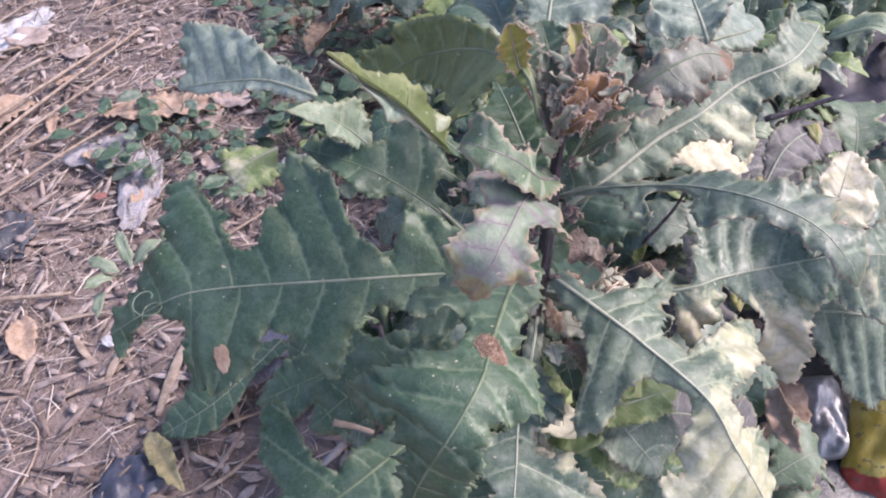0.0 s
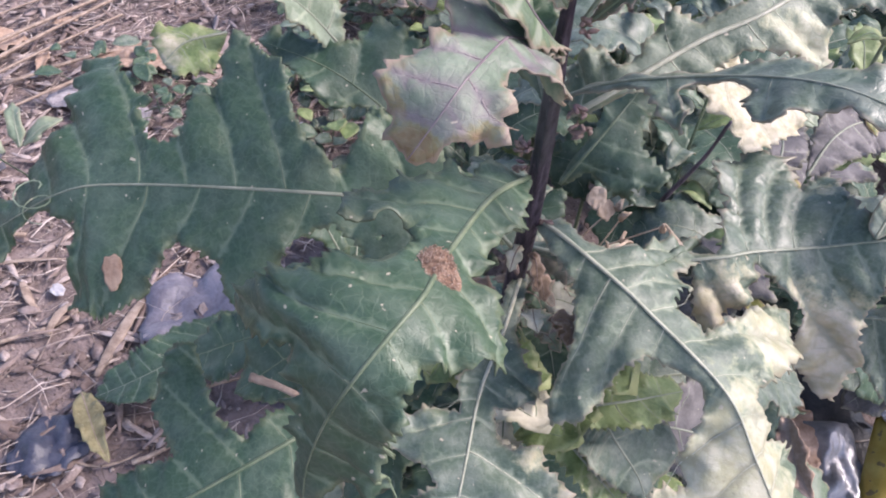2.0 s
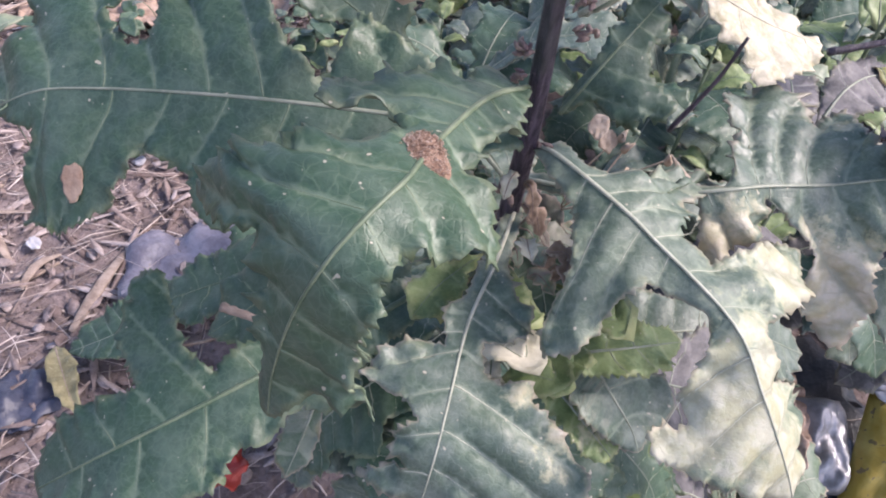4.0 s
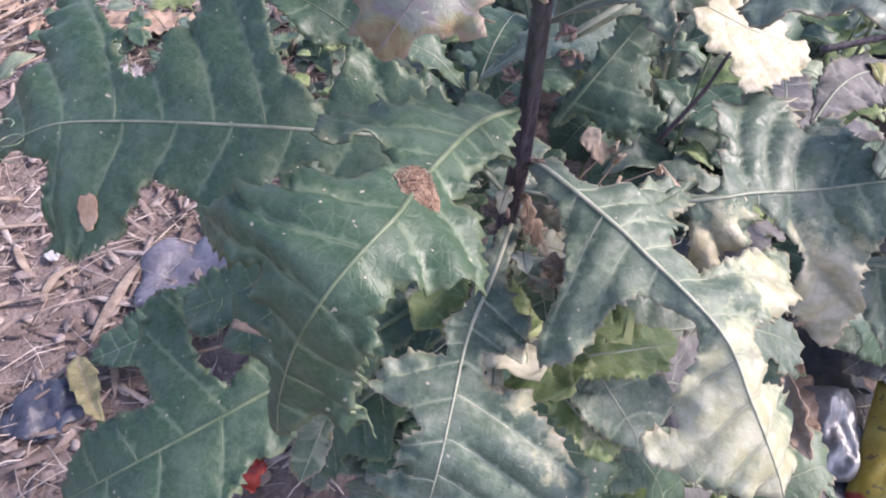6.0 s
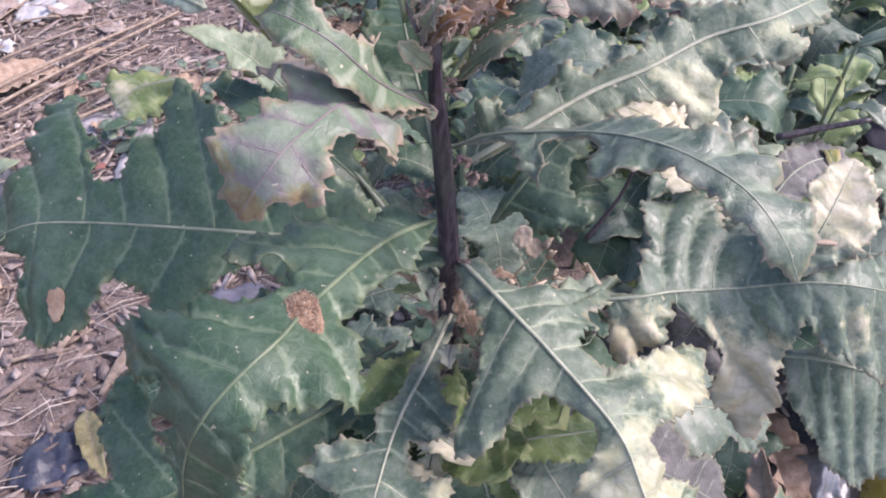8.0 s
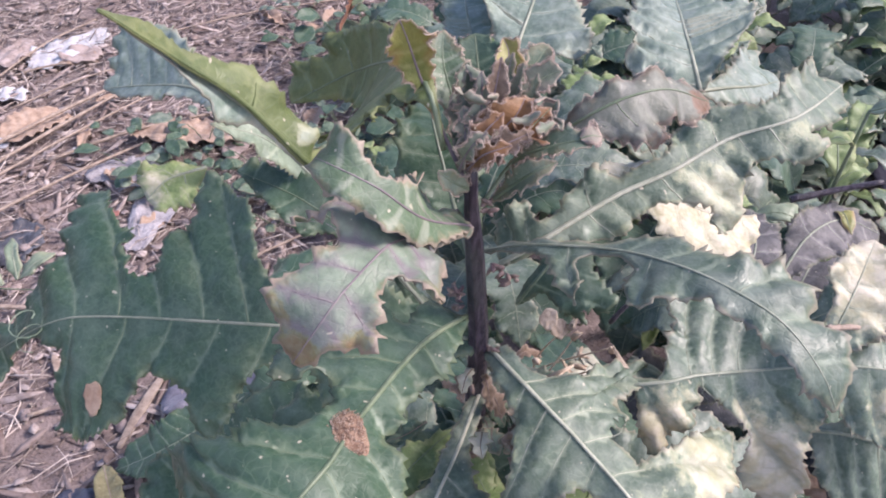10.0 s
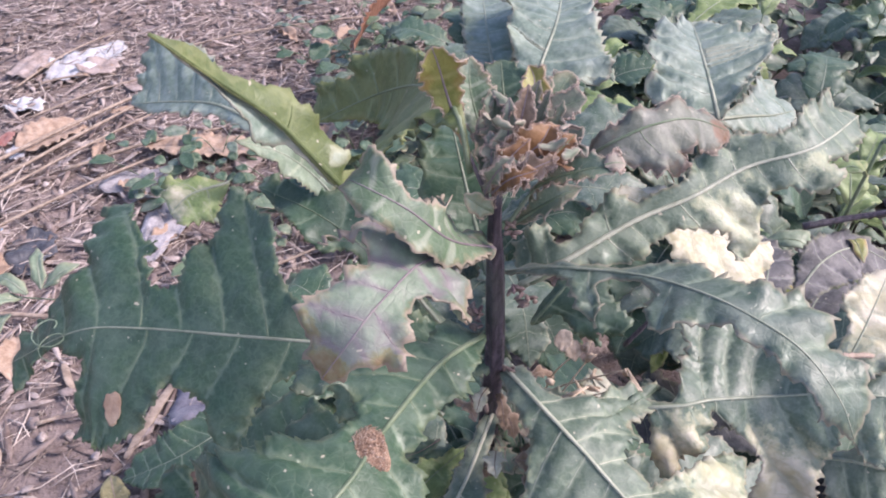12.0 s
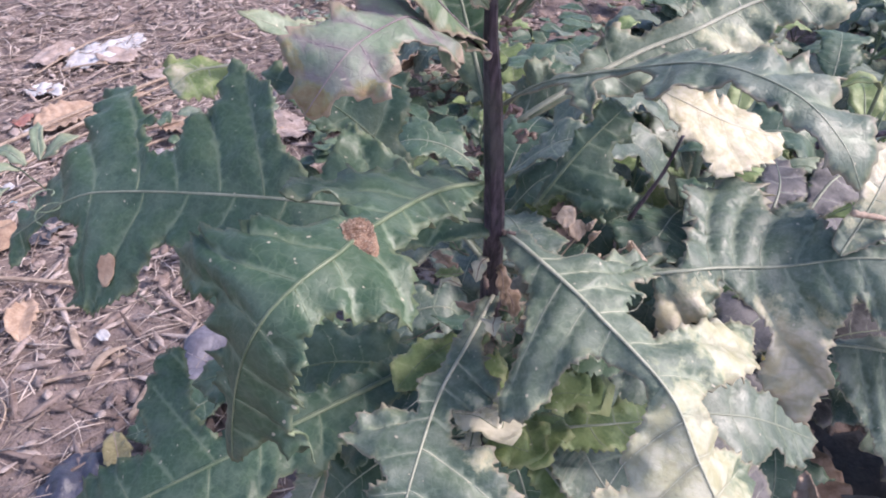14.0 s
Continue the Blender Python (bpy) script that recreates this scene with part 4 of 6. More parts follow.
def twig(points, r, label, material=None, seed=0):
    line, _ = spline(points, 14)
    ob = part("twig", mesh_from("twig", *tube_data(line, np.linspace(r, r * 0.7, 14), 6, wob=0.18, seed=seed)), material or TWIG)
    return tagged(ob, label, "twig", "dry twigs")


RUSSET = leaf_material("russet_dead_blade", (0.13, 0.055, 0.035), (0.24, 0.115, 0.075), (0.20, 0.11, 0.08), margin=(0.25, 0.14, 0.10), rough=0.65, edge=0.3)
DRY_BLADE = leaf_material("dry_leaf_blade", (0.24, 0.155, 0.11), (0.42, 0.31, 0.25), (0.34, 0.25, 0.19), margin=(0.35, 0.25, 0.2), rough=0.75, edge=0.3)
build_ground()


# ---- the tall plant ----
plant = tagged(new("thistle_plant"), "tall green sow thistle with lobed, partly yellowed leaves", "plant")
plant.location = (0, 0, 0)
STEM_LINE = [(0.085, 0.46, -0.02), (0.083, 0.43, 0.2), (0.08, 0.39, 0.42), (0.077, 0.358, 0.60), (0.077, 0.343, 0.67), (0.073, 0.318, 0.77), (0.071, 0.306, 0.81), (0.071, 0.303, 0.834)]


def build_stem():
    c, _ = spline(STEM_LINE, 60)
    r = np.interp(np.linspace(0, 1, 60), [0, 0.7, 0.92, 1], [0.011, 0.0066, 0.0046, 0.0024])
    t, s, n = frames_along(c, (0, -1, 0.1))
    verts, faces, sides = [], [], 20
    for i in range(60):
        for k in range(sides):
            a = 2 * math.pi * k / sides
            q = r[i] * (1 + 0.16 * math.cos(6 * a + i * 0.05) + 0.04 * noise.noise((i * 0.3, k * 0.9, 0)))
            verts.append(c[i] + s[i] * q * math.cos(a) + n[i] * q * math.sin(a))
    for i in range(59):
        for k in range(sides):
            k2 = (k + 1) % sides
            faces.append((i * sides + k, i * sides + k2, (i + 1) * sides + k2, (i + 1) * sides + k))
    faces.append(tuple(range(59 * sides, 60 * sides)))
    part("stem", mesh_from("stem", verts, faces), STEM, plant, "dark purple ribbed stem")


build_stem()
LOOKS = {
    "L": dict(gap=0.042, pucker=0.0032, wavy=1.3, blade=DEEP, side_ribs=RIB_GREEN, label="large deep green lobed leaf", rib_r=0.0015),
    "A": dict(gap=0.026, pucker=0.0045, blade=DEEP, wavy=0.9, label="glossy deep green leaf with a brown patch", rib_r=0.0018, ribs=RIB_GREEN),
    "P": dict(gap=0.016, pucker=0.0036, rib_r=0.0009, blade=PURPLE, ribs=RIB_PURPLE, label="purple-tinged green leaf with browned margin", tooth=0.0024, ruffle=0.003),
    "Q": dict(gap=0.012, pucker=0.0042, rib_r=0.0009, blade=GREY, ribs=RIB_PURPLE, label="grey-green crinkled leaf", tooth=0.003, ruffle=0.004),
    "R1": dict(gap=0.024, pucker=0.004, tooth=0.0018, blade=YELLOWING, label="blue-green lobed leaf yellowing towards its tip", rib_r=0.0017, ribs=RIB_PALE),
    "RR": dict(gap=0.024, blade=BLUE, label="crinkled blue-green leaf bleached between its veins", rib_r=0.0017, pucker=0.0055),
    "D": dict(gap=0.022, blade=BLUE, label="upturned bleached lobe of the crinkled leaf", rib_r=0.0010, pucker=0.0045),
    "R3": dict(gap=0.02, pucker=0.005, blade=BLUE, label="arching blue-green leaf", rib_r=0.0011, ribs=RIB),
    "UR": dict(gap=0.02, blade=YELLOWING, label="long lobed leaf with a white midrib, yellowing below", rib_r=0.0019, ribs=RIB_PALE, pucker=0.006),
    "U2": dict(frizz=24, gap=0.012, pucker=0.003, rib_r=0.0010, blade=DULL, ribs=RIB_GREEN, label="small dull grey-green leaf with a withered tip", tooth=0.003, ruffle=0.003),
    "U3": dict(gap=0.018, blade=PALEBLUE, label="broad pale blue-green leaf", pucker=0.006),
    "U3b": dict(blade=PALEBLUE, label="pale blue-green leaf"),
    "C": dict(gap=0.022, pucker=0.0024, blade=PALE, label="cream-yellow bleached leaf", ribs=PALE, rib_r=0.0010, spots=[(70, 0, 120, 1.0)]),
    "N": dict(blade=DEEP, ribs=RIB_GREEN, gap=0.02, label="deep green leaf behind the stem"),
    "B": dict(gap=0.024, pucker=0.005, blade=BLUE, label="blue-green leaf with a pale midrib", rib_r=0.0019, ribs=RIB_PALE),
    "LL": dict(gap=0.04, pucker=0.0026, blade=DEEP, ribs=RIB_GREEN, side_ribs=RIB_GREEN, label="low deep green lobed leaf", rib_r=0.0026),
    "V": dict(blade=PALEBLUE, gap=0.02, label="blue-green leaf tip"),
    "Y": dict(blade=UNDER_OLIVE, under=BLUE, ribs=UNDER_OLIVE, label="upright leaf half showing its yellow-green underside", tooth=0.0022),
    "Yb": dict(blade=PALEBLUE, label="pale half of the upright leaf", tooth=0.0022, rib_r=0.0008),
    "Z": dict(tooth=0.0015, blade=UNDER_OLIVE, under=DEEP, ribs=RIB_GREEN, rib_r=0.0013, label="upright leaf showing its olive underside"),
    "T": dict(blade=PALEBLUE, gap=0.02, pucker=0.004, label="broad blue-green leaf behind the crown"),
    "T2": dict(blade=PALEBLUE, label="blue-green leaf behind the crown"),
    "F": dict(gap=0.020, blade=BLUE, label="ribbed blue-green leaf", pucker=0.0045),
    "S1": dict(blade=LIME, label="small fresh green leaf"),
    "S2": dict(blade=BLUE, label="small blue-green leaf"),
    "S3": dict(blade=LIME, label="yellow-green toothed leaf", tooth=0.004),
    "S4": dict(blade=DEEP, label="small deep green leaf"),
    "S5": dict(blade=GREY, label="small grey-green leaf"),
    "E": dict(blade=ASH, label="withered grey leaf"),
    "E1": dict(blade=ASH, label="withered grey leaf"),
    "W": dict(blade=LIME, label="small yellow-green leaf"),
}
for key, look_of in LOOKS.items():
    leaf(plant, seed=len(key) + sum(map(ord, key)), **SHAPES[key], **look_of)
# the leaf on a long pale stalk
leaf(plant, [(0.072, 0.376, 0.607), (0.009, 0.411, 0.651), (-0.059, 0.449, 0.696), (-0.09, 0.445, 0.73), (-0.118, 0.425, 0.752)], (0.1, -0.5, 0.85), (5, 5),
     [(20, 1.6), (120, 1.6), (168, 2), (176, 6), (181, 9), (200, 12), (220, 16), (234, 11), (246, 8), (256, 4)], [(20, 1.6), (120, 1.6), (170, 2), (179, 3), (191, 16), (202, 27), (211, 23), (223, 12), (242, 9), (256, 3)],
     LIGHT, seed=5, rib_r=0.0017, gap=0.018, pucker=0.003, label="light green mottled leaf on a long pale stalk")
# shaded leaves behind it and behind the crown
leaf(plant, [(0.066, 0.395, 0.60), (0.0, 0.415, 0.655), (-0.06, 0.43, 0.69), (-0.12, 0.45, 0.695)], (0, -0.4, 0.9), (0, -5),
     [(20, 3), (71, 21), (95, 27), (110, 26), (125, 8), (137, 11), (146, 23), (157, 22), (169, 20), (181, 16), (196, 12), (214, 4)], [(20, 3), (79, 4), (104, 12), (114, 36), (130, 56), (146, 59), (161, 51), (161, 29), (169, 18), (186, 18), (199, 12), (216, 16), (222, 8)],
     DEEP, seed=6, rib_r=0.0014, ribs=RIB_GREEN, gap=0.03, pucker=0.004, label="dull deep green leaf behind the stalked one")
simple_leaf(plant, [(0.070, 0.318, 0.765), (0.058, 0.335, 0.788), (0.046, 0.358, 0.805), (0.034, 0.392, 0.81)], (-0.1, -0.4, 0.9), 0.027, DEEP, lobes=3, deep=0.3, peak=0.6, seed=7, step=0.0032, tilt=(4, 4), gap=0.018, pucker=0.004, rib_r=0.0013, label="crinkled deep green leaf behind the crown")


def crown():
    """The ragged young leaves round the growing tip: narrow, upright, with dried and torn margins."""
    heart = np.array((0.072, 0.303, 0.830))
    rng = np.random.RandomState(15)

    def ragged(line, width, blade, label, facing=(-0.05, -0.8, 0.6), peak=0.62, deep=0.35, fold=(18, 14), seed=0, rib_r=0.0008, ribs=None, under=None, frizz=36, tooth=0.0030):
        _, length = spline(line, 40)
        simple_leaf(plant, line, facing, 1.3 * width, blade, lobes=max(3, int(length / 0.007)), deep=deep, peak=peak, seed=seed, tilt=fold, tooth=tooth, ruffle=0.0009, pucker=0.0008, wavy=1.6,
                    step=0.0013, rib_r=rib_r, under=under or blade, ribs=ribs or RIB_GREEN, name="young_leaf", thick=0.0003, label=label, veins=False, frizz=frizz)

    # the upright leaves at the back of the tip
    ragged([(0.0645, 0.3215, 0.8367), (0.0557, 0.3364, 0.8473), (0.0491, 0.3502, 0.8564), (0.0465, 0.3639, 0.8649)], 0.0095, GREY, "pale grey-green crinkled young leaf", (0.2, -0.7, 0.6), 0.6, 0.3, (14, 20), 175, under=UNDER_OLIVE)
    ragged([(0.0684, 0.3376, 0.8389), (0.0659, 0.3522, 0.8482), (0.0626, 0.365, 0.8558), (0.0604, 0.3727, 0.8605)], 0.0105, DEEP, "flat green young leaf with a dried top edge", (0, -0.7, 0.7), 0.72, 0.25, (4, 6), 177)
    ragged([(0.0796, 0.3346, 0.8456), (0.0793, 0.3468, 0.8562), (0.0787, 0.3546, 0.862), (0.0753, 0.3584, 0.8668)], 0.0065, OLIVE, "narrow orange-tinged young leaf", (0.1, -0.7, 0.6), 0.66, 0.3, (30, 24), 176, under=FRAYED, ribs=RIB_PURPLE)
    ragged([(0.0822, 0.34, 0.8392), (0.0869, 0.3515, 0.8482), (0.092, 0.3612, 0.8554), (0.0962, 0.3691, 0.8606)], 0.0095, GREY, "crinkled grey-green young leaf", (-0.2, -0.7, 0.7), 0.62, 0.35, (10, 14), 178, frizz=60)
    ragged([(0.0842, 0.3303, 0.8429), (0.0925, 0.3396, 0.8547), (0.0993, 0.3426, 0.8597), (0.1041, 0.3426, 0.8618)], 0.0075, FRAYED, "frilled young leaf with a pale pink fringe", (-0.3, -0.6, 0.8), 0.68, 0.4, (16, 10), 181, frizz=60)
    # the dried cup at the front
    ragged([(0.0738, 0.3098, 0.8302), (0.0795, 0.3081, 0.8463), (0.087, 0.3115, 0.8556), (0.0899, 0.3182, 0.8606)], 0.0115, ORANGE, "cupped orange-brown young leaf with a torn fringe", (-0.1, -0.8, 0.6), 0.62, 0.45, (30, 26), 171, under=ORANGE, ribs=RIB_PURPLE, frizz=70)
    ragged([(0.0729, 0.3065, 0.8331), (0.0727, 0.3075, 0.849), (0.0701, 0.3137, 0.8583)], 0.0075, FRAYED, "spiky dried young leaf", seed=179, deep=0.6, under=BROWN, frizz=50)
    ragged([(0.0794, 0.3073, 0.8354), (0.0929, 0.3114, 0.8494), (0.1012, 0.3192, 0.8569)], 0.0062, ORANGE, "torn orange-brown young leaf", (-0.2, -0.7, 0.7), seed=180, deep=0.6, under=BROWN, frizz=50)
    ragged([(0.0693, 0.3048, 0.8417), (0.0719, 0.3032, 0.8494), (0.0772, 0.3037, 0.8519), (0.0807, 0.3067, 0.8505)], 0.0050, PURPLE, "folded pale lilac lobe of a young leaf", (0, -0.5, 0.9), seed=184, deep=0.3)
    ragged([(0.078, 0.300, 0.818), (0.0888, 0.3074, 0.8354), (0.103, 0.3077, 0.8448), (0.1145, 0.3078, 0.8496), (0.1213, 0.3106, 0.8485)], 0.0062, GREY, "narrow young leaf with a dried pale tip", (-0.3, -0.6, 0.8), 0.78, 0.35, (14, 20), 172, 0.0012, under=GREY)
    ragged([(0.115, 0.3075, 0.851), (0.1195, 0.309, 0.852), (0.124, 0.312, 0.850)], 0.0045, PINKISH, "dried pale tip of a narrow young leaf", (-0.2, -0.6, 0.8), 0.5, 0.3, (6, 8), 186, 0.0004)
    ragged([(0.078, 0.304, 0.812), (0.096, 0.298, 0.836), (0.107, 0.300, 0.843)], 0.0060, GREY, "narrow dark grey-green young leaf", (-0.3, -0.5, 0.8), seed=183, rib_r=0.0012, frizz=14)
    # torn, spiky leaves in front, browned and dried
    front = [([(0.0689, 0.3015, 0.8332), (0.0739, 0.3019, 0.8494), (0.0823, 0.3084, 0.8585)], 0.0068, ORANGE), ([(0.0703, 0.2988, 0.8334), (0.0824, 0.297, 0.8486), (0.0955, 0.3031, 0.8545)], 0.0058, BROWN),
             ([(0.0674, 0.3014, 0.8332), (0.0669, 0.3048, 0.8481), (0.0639, 0.3168, 0.8541)], 0.0048, FRAYED), ([(0.0688, 0.2988, 0.8334), (0.0763, 0.2928, 0.8469), (0.0876, 0.2952, 0.8519)], 0.0056, ORANGE),
             ([(0.0706, 0.3034, 0.834), (0.0808, 0.3153, 0.8519), (0.0943, 0.3226, 0.858)], 0.0060, ORANGE), ([(0.0657, 0.2986, 0.8334), (0.0704, 0.2947, 0.8479), (0.077, 0.2963, 0.8561)], 0.0050, FRAYED)]
    for i, (line, width, blade) in enumerate(front):
        ragged(line, width, blade, "spiky browned young leaf with torn lobes", (-0.1, -0.8, 0.6), 0.6, 0.75, (22, 18), 190 + i, 0.0007, RIB_PURPLE, BROWN if blade is ORANGE else blade, 40, 0.004)
    # narrow stalked leaves beside the tip
    ragged([(0.0664, 0.3065, 0.825), (0.0615, 0.3212, 0.8458), (0.0592, 0.3311, 0.8551)], 0.0048, FRAYED, "narrow young leaf with a dried fringe", seed=173, under=FRAYED, ribs=RIB_PURPLE, frizz=30)
    ragged([(0.0679, 0.3084, 0.828), (0.0643, 0.3268, 0.8475), (0.0597, 0.3416, 0.8597)], 0.0052, GREY, "upright grey-green young leaf", seed=187, peak=0.7)
    ragged([(0.069, 0.303, 0.823), (0.061, 0.305, 0.839), (0.051, 0.312, 0.855), (0.044, 0.314, 0.872), (0.041, 0.312, 0.884), (0.038, 0.310, 0.894)], 0.0085, OLIVE, "stalked young leaf with an olive-orange tip", (0.1, -0.8, 0.5), 0.84, 0.25, (16, 12), 174, 0.0012, ribs=RIB_PURPLE, frizz=24)
    ragged([(0.071, 0.303, 0.820), (0.064, 0.292, 0.832), (0.058, 0.290, 0.838)], 0.0050, PURPLE, "small purple young leaf", seed=182, frizz=14)
    tips = [(0.066, 0.330, 0.866, FRAYED), (0.083, 0.338, 0.870, GREY), (0.096, 0.330, 0.862, GREY), (0.072, 0.318, 0.868, FRAYED), (0.088, 0.324, 0.868, FRAYED), (0.086, 0.362, 0.862, GREY), (0.104, 0.330, 0.856, FRAYED), (0.078, 0.322, 0.872, BROWN)]
    for i, (x, y, z, mat) in enumerate(tips):
        tip = np.array((x, y, z)) + rng.normal(0, 0.002, 3)
        out = tip - heart
        mid = heart + out * 0.5 + np.array((out[0] * 0.2, out[1] * 0.2, 0.003)) + rng.normal(0, 0.002, 3)
        face = np.array((-out[0], -out[1] - 0.02, 0.05)) + rng.normal(0, 0.012, 3)
        ragged([heart + out * 0.05, mid, tip], rng.uniform(0.0042, 0.0068), mat, "ragged dried young leaf" if mat is BROWN else "ragged grey-green young leaf", face / np.linalg.norm(face), rng.uniform(0.6, 0.75), 0.5,
               (rng.uniform(8, 30), rng.uniform(8, 30)), 40 + i, ribs=RIB_PURPLE if i % 2 else RIB_GREEN, frizz=30)
    # dried curled ends of the innermost leaves
    for i in range(16):
        p = heart + np.array((rng.uniform(-0.008, 0.030), rng.uniform(-0.004, 0.030), rng.uniform(0.016, 0.036)))
        d = rng.normal(0, 1, 3)
        d[2] = abs(d[2])
        d *= rng.uniform(0.004, 0.008) / np.linalg.norm(d)
        face = rng.normal(0, 1, 3)
        ragged([p - d, p + rng.normal(0, 0.002, 3), p + d], rng.uniform(0.0016, 0.0030), (ORANGE, FRAYED, PINKISH, FRAYED)[i % 4], "dried curled leaf end", face / np.linalg.norm(face), 0.5, 0.5, (30, 20), 140 + i, 0.0003, BUD, frizz=24)


crown()


def axil_bud(x, y, z, size, seed):
    """A tight cluster of bud scales in a leaf axil."""
    rng = np.random.RandomState(seed)
    bm = bmesh.new()
    for _ in range(9):
        o = rng.normal(0, size * 0.35, 3)
        m = Matrix.Translation((x + o[0], y + o[1], z + o[2])) @ Euler(rng.uniform(0, 3, 3)).to_matrix().to_4x4() @ Matrix.Diagonal((size * 0.28, size * 0.22, size * 0.6, 1))
        bmesh.ops.create_icosphere(bm, subdivisions=1, radius=1, matrix=m)
    for f in bm.faces:
        f.smooth = True
    part("axil_bud", bm, BUD, plant, "purple-brown bud in a leaf axil")


for i, (x, y, z, size) in enumerate([(0.084, 0.308, 0.768, 0.005), (0.063, 0.322, 0.735, 0.006), (0.064, 0.330, 0.715, 0.005), (0.092, 0.325, 0.745, 0.006), (0.088, 0.342, 0.665, 0.006), (0.07, 0.345, 0.625, 0.008), (0.08, 0.300, 0.815, 0.005)]):
    axil_bud(x, y, z, size, i)


def lower_leaves():
    """The shaded leaves further down the stem."""
    rng = np.random.RandomState(4)
    for i in range(26):
        z = 0.20 + 0.24 * (i / 26) + rng.uniform(-0.02, 0.02)
        a = i * 2.4 + rng.uniform(-0.3, 0.3)
        r = rng.uniform(0.16, 0.27)
        d = np.array((math.cos(a), math.sin(a), 0))
        if d[0] < -0.3:
            r *= 0.75
        b = np.array((0.082, 0.385 + (0.5 - z) * 0.2, z))
        rib = [b, b + d * r * 0.4 + (0, 0, 0.03), b + d * r * 0.8 + (0, 0, 0.0), b + d * r + (0, 0, -0.06)]
        simple_leaf(plant, rib, (0, 0, 1), rng.uniform(0.05, 0.075), (DEEP, DEEP, BLUE, DEEP, DEEP)[i % 5], lobes=4, deep=0.5, peak=0.6, seed=100 + i, tilt=(0, 0), label="shaded lower leaf")


lower_leaves()
for low_rib, low_width, low_seed in (([(0.07, 0.385, 0.44), (-0.02, 0.395, 0.46), (-0.11, 0.40, 0.44), (-0.205, 0.385, 0.39)], 0.055, 131), ([(0.07, 0.375, 0.47), (0.0, 0.37, 0.49), (-0.07, 0.36, 0.48), (-0.13, 0.33, 0.44)], 0.05, 132)):
    simple_leaf(plant, low_rib, (0, -0.3, 1), low_width, DEEP, lobes=4, deep=0.45, peak=0.62, seed=low_seed, tilt=(0, -6), gap=0.03, rib_r=0.0017, label="dark green lower leaf", ribs=RIB_GREEN)
for low_rib, low_width, low_seed, low_blade in (([(0.10, 0.39, 0.36), (0.20, 0.41, 0.43), (0.30, 0.44, 0.43), (0.39, 0.48, 0.37)], 0.06, 133, BLUE), ([(0.10, 0.375, 0.38), (0.18, 0.36, 0.44), (0.26, 0.36, 0.44), (0.34, 0.37, 0.38)], 0.055, 134, ASH)):
    simple_leaf(plant, low_rib, (0, -0.3, 1), low_width, low_blade, lobes=4, deep=0.5, peak=0.62, seed=low_seed, tilt=(0, -6), gap=0.03, rib_r=0.0017, label="lower leaf in the shade" if low_blade is BLUE else "withered grey lower leaf")


def withered_bits():
    """Small yellowed and dried leaf ends round the foot of the leaf cluster."""
    rng = np.random.RandomState(33)
    for i in range(26):
        a, r, z = rng.uniform(0, 6.28), rng.uniform(0.006, 0.05), rng.uniform(0.50, 0.64)
        p = np.array((0.082 + r * math.cos(a), 0.355 + (0.6 - z) * 0.2 + r * math.sin(a), z))
        d = np.array((math.cos(a), math.sin(a), rng.uniform(-0.8, 0.4))) * rng.uniform(0.012, 0.028)
        simple_leaf(plant, [p, p + d * 0.6 + rng.normal(0, 0.003, 3), p + d * 1.3], (0.1, -0.4, 1), rng.uniform(0.005, 0.010), (BROWN, PALE, LIME, BROWN, PURPLE, DEEP)[i % 6], lobes=3, deep=0.6, seed=400 + i, tilt=(20, 10), tooth=0.003,
                    ruffle=0.003, wavy=2.5, step=0.0026, thick=0.0004, rib_r=0.0006, name="withered_leaf", label="small withered leaf by the stem", veins=False, ribs=BUD)


withered_bits()


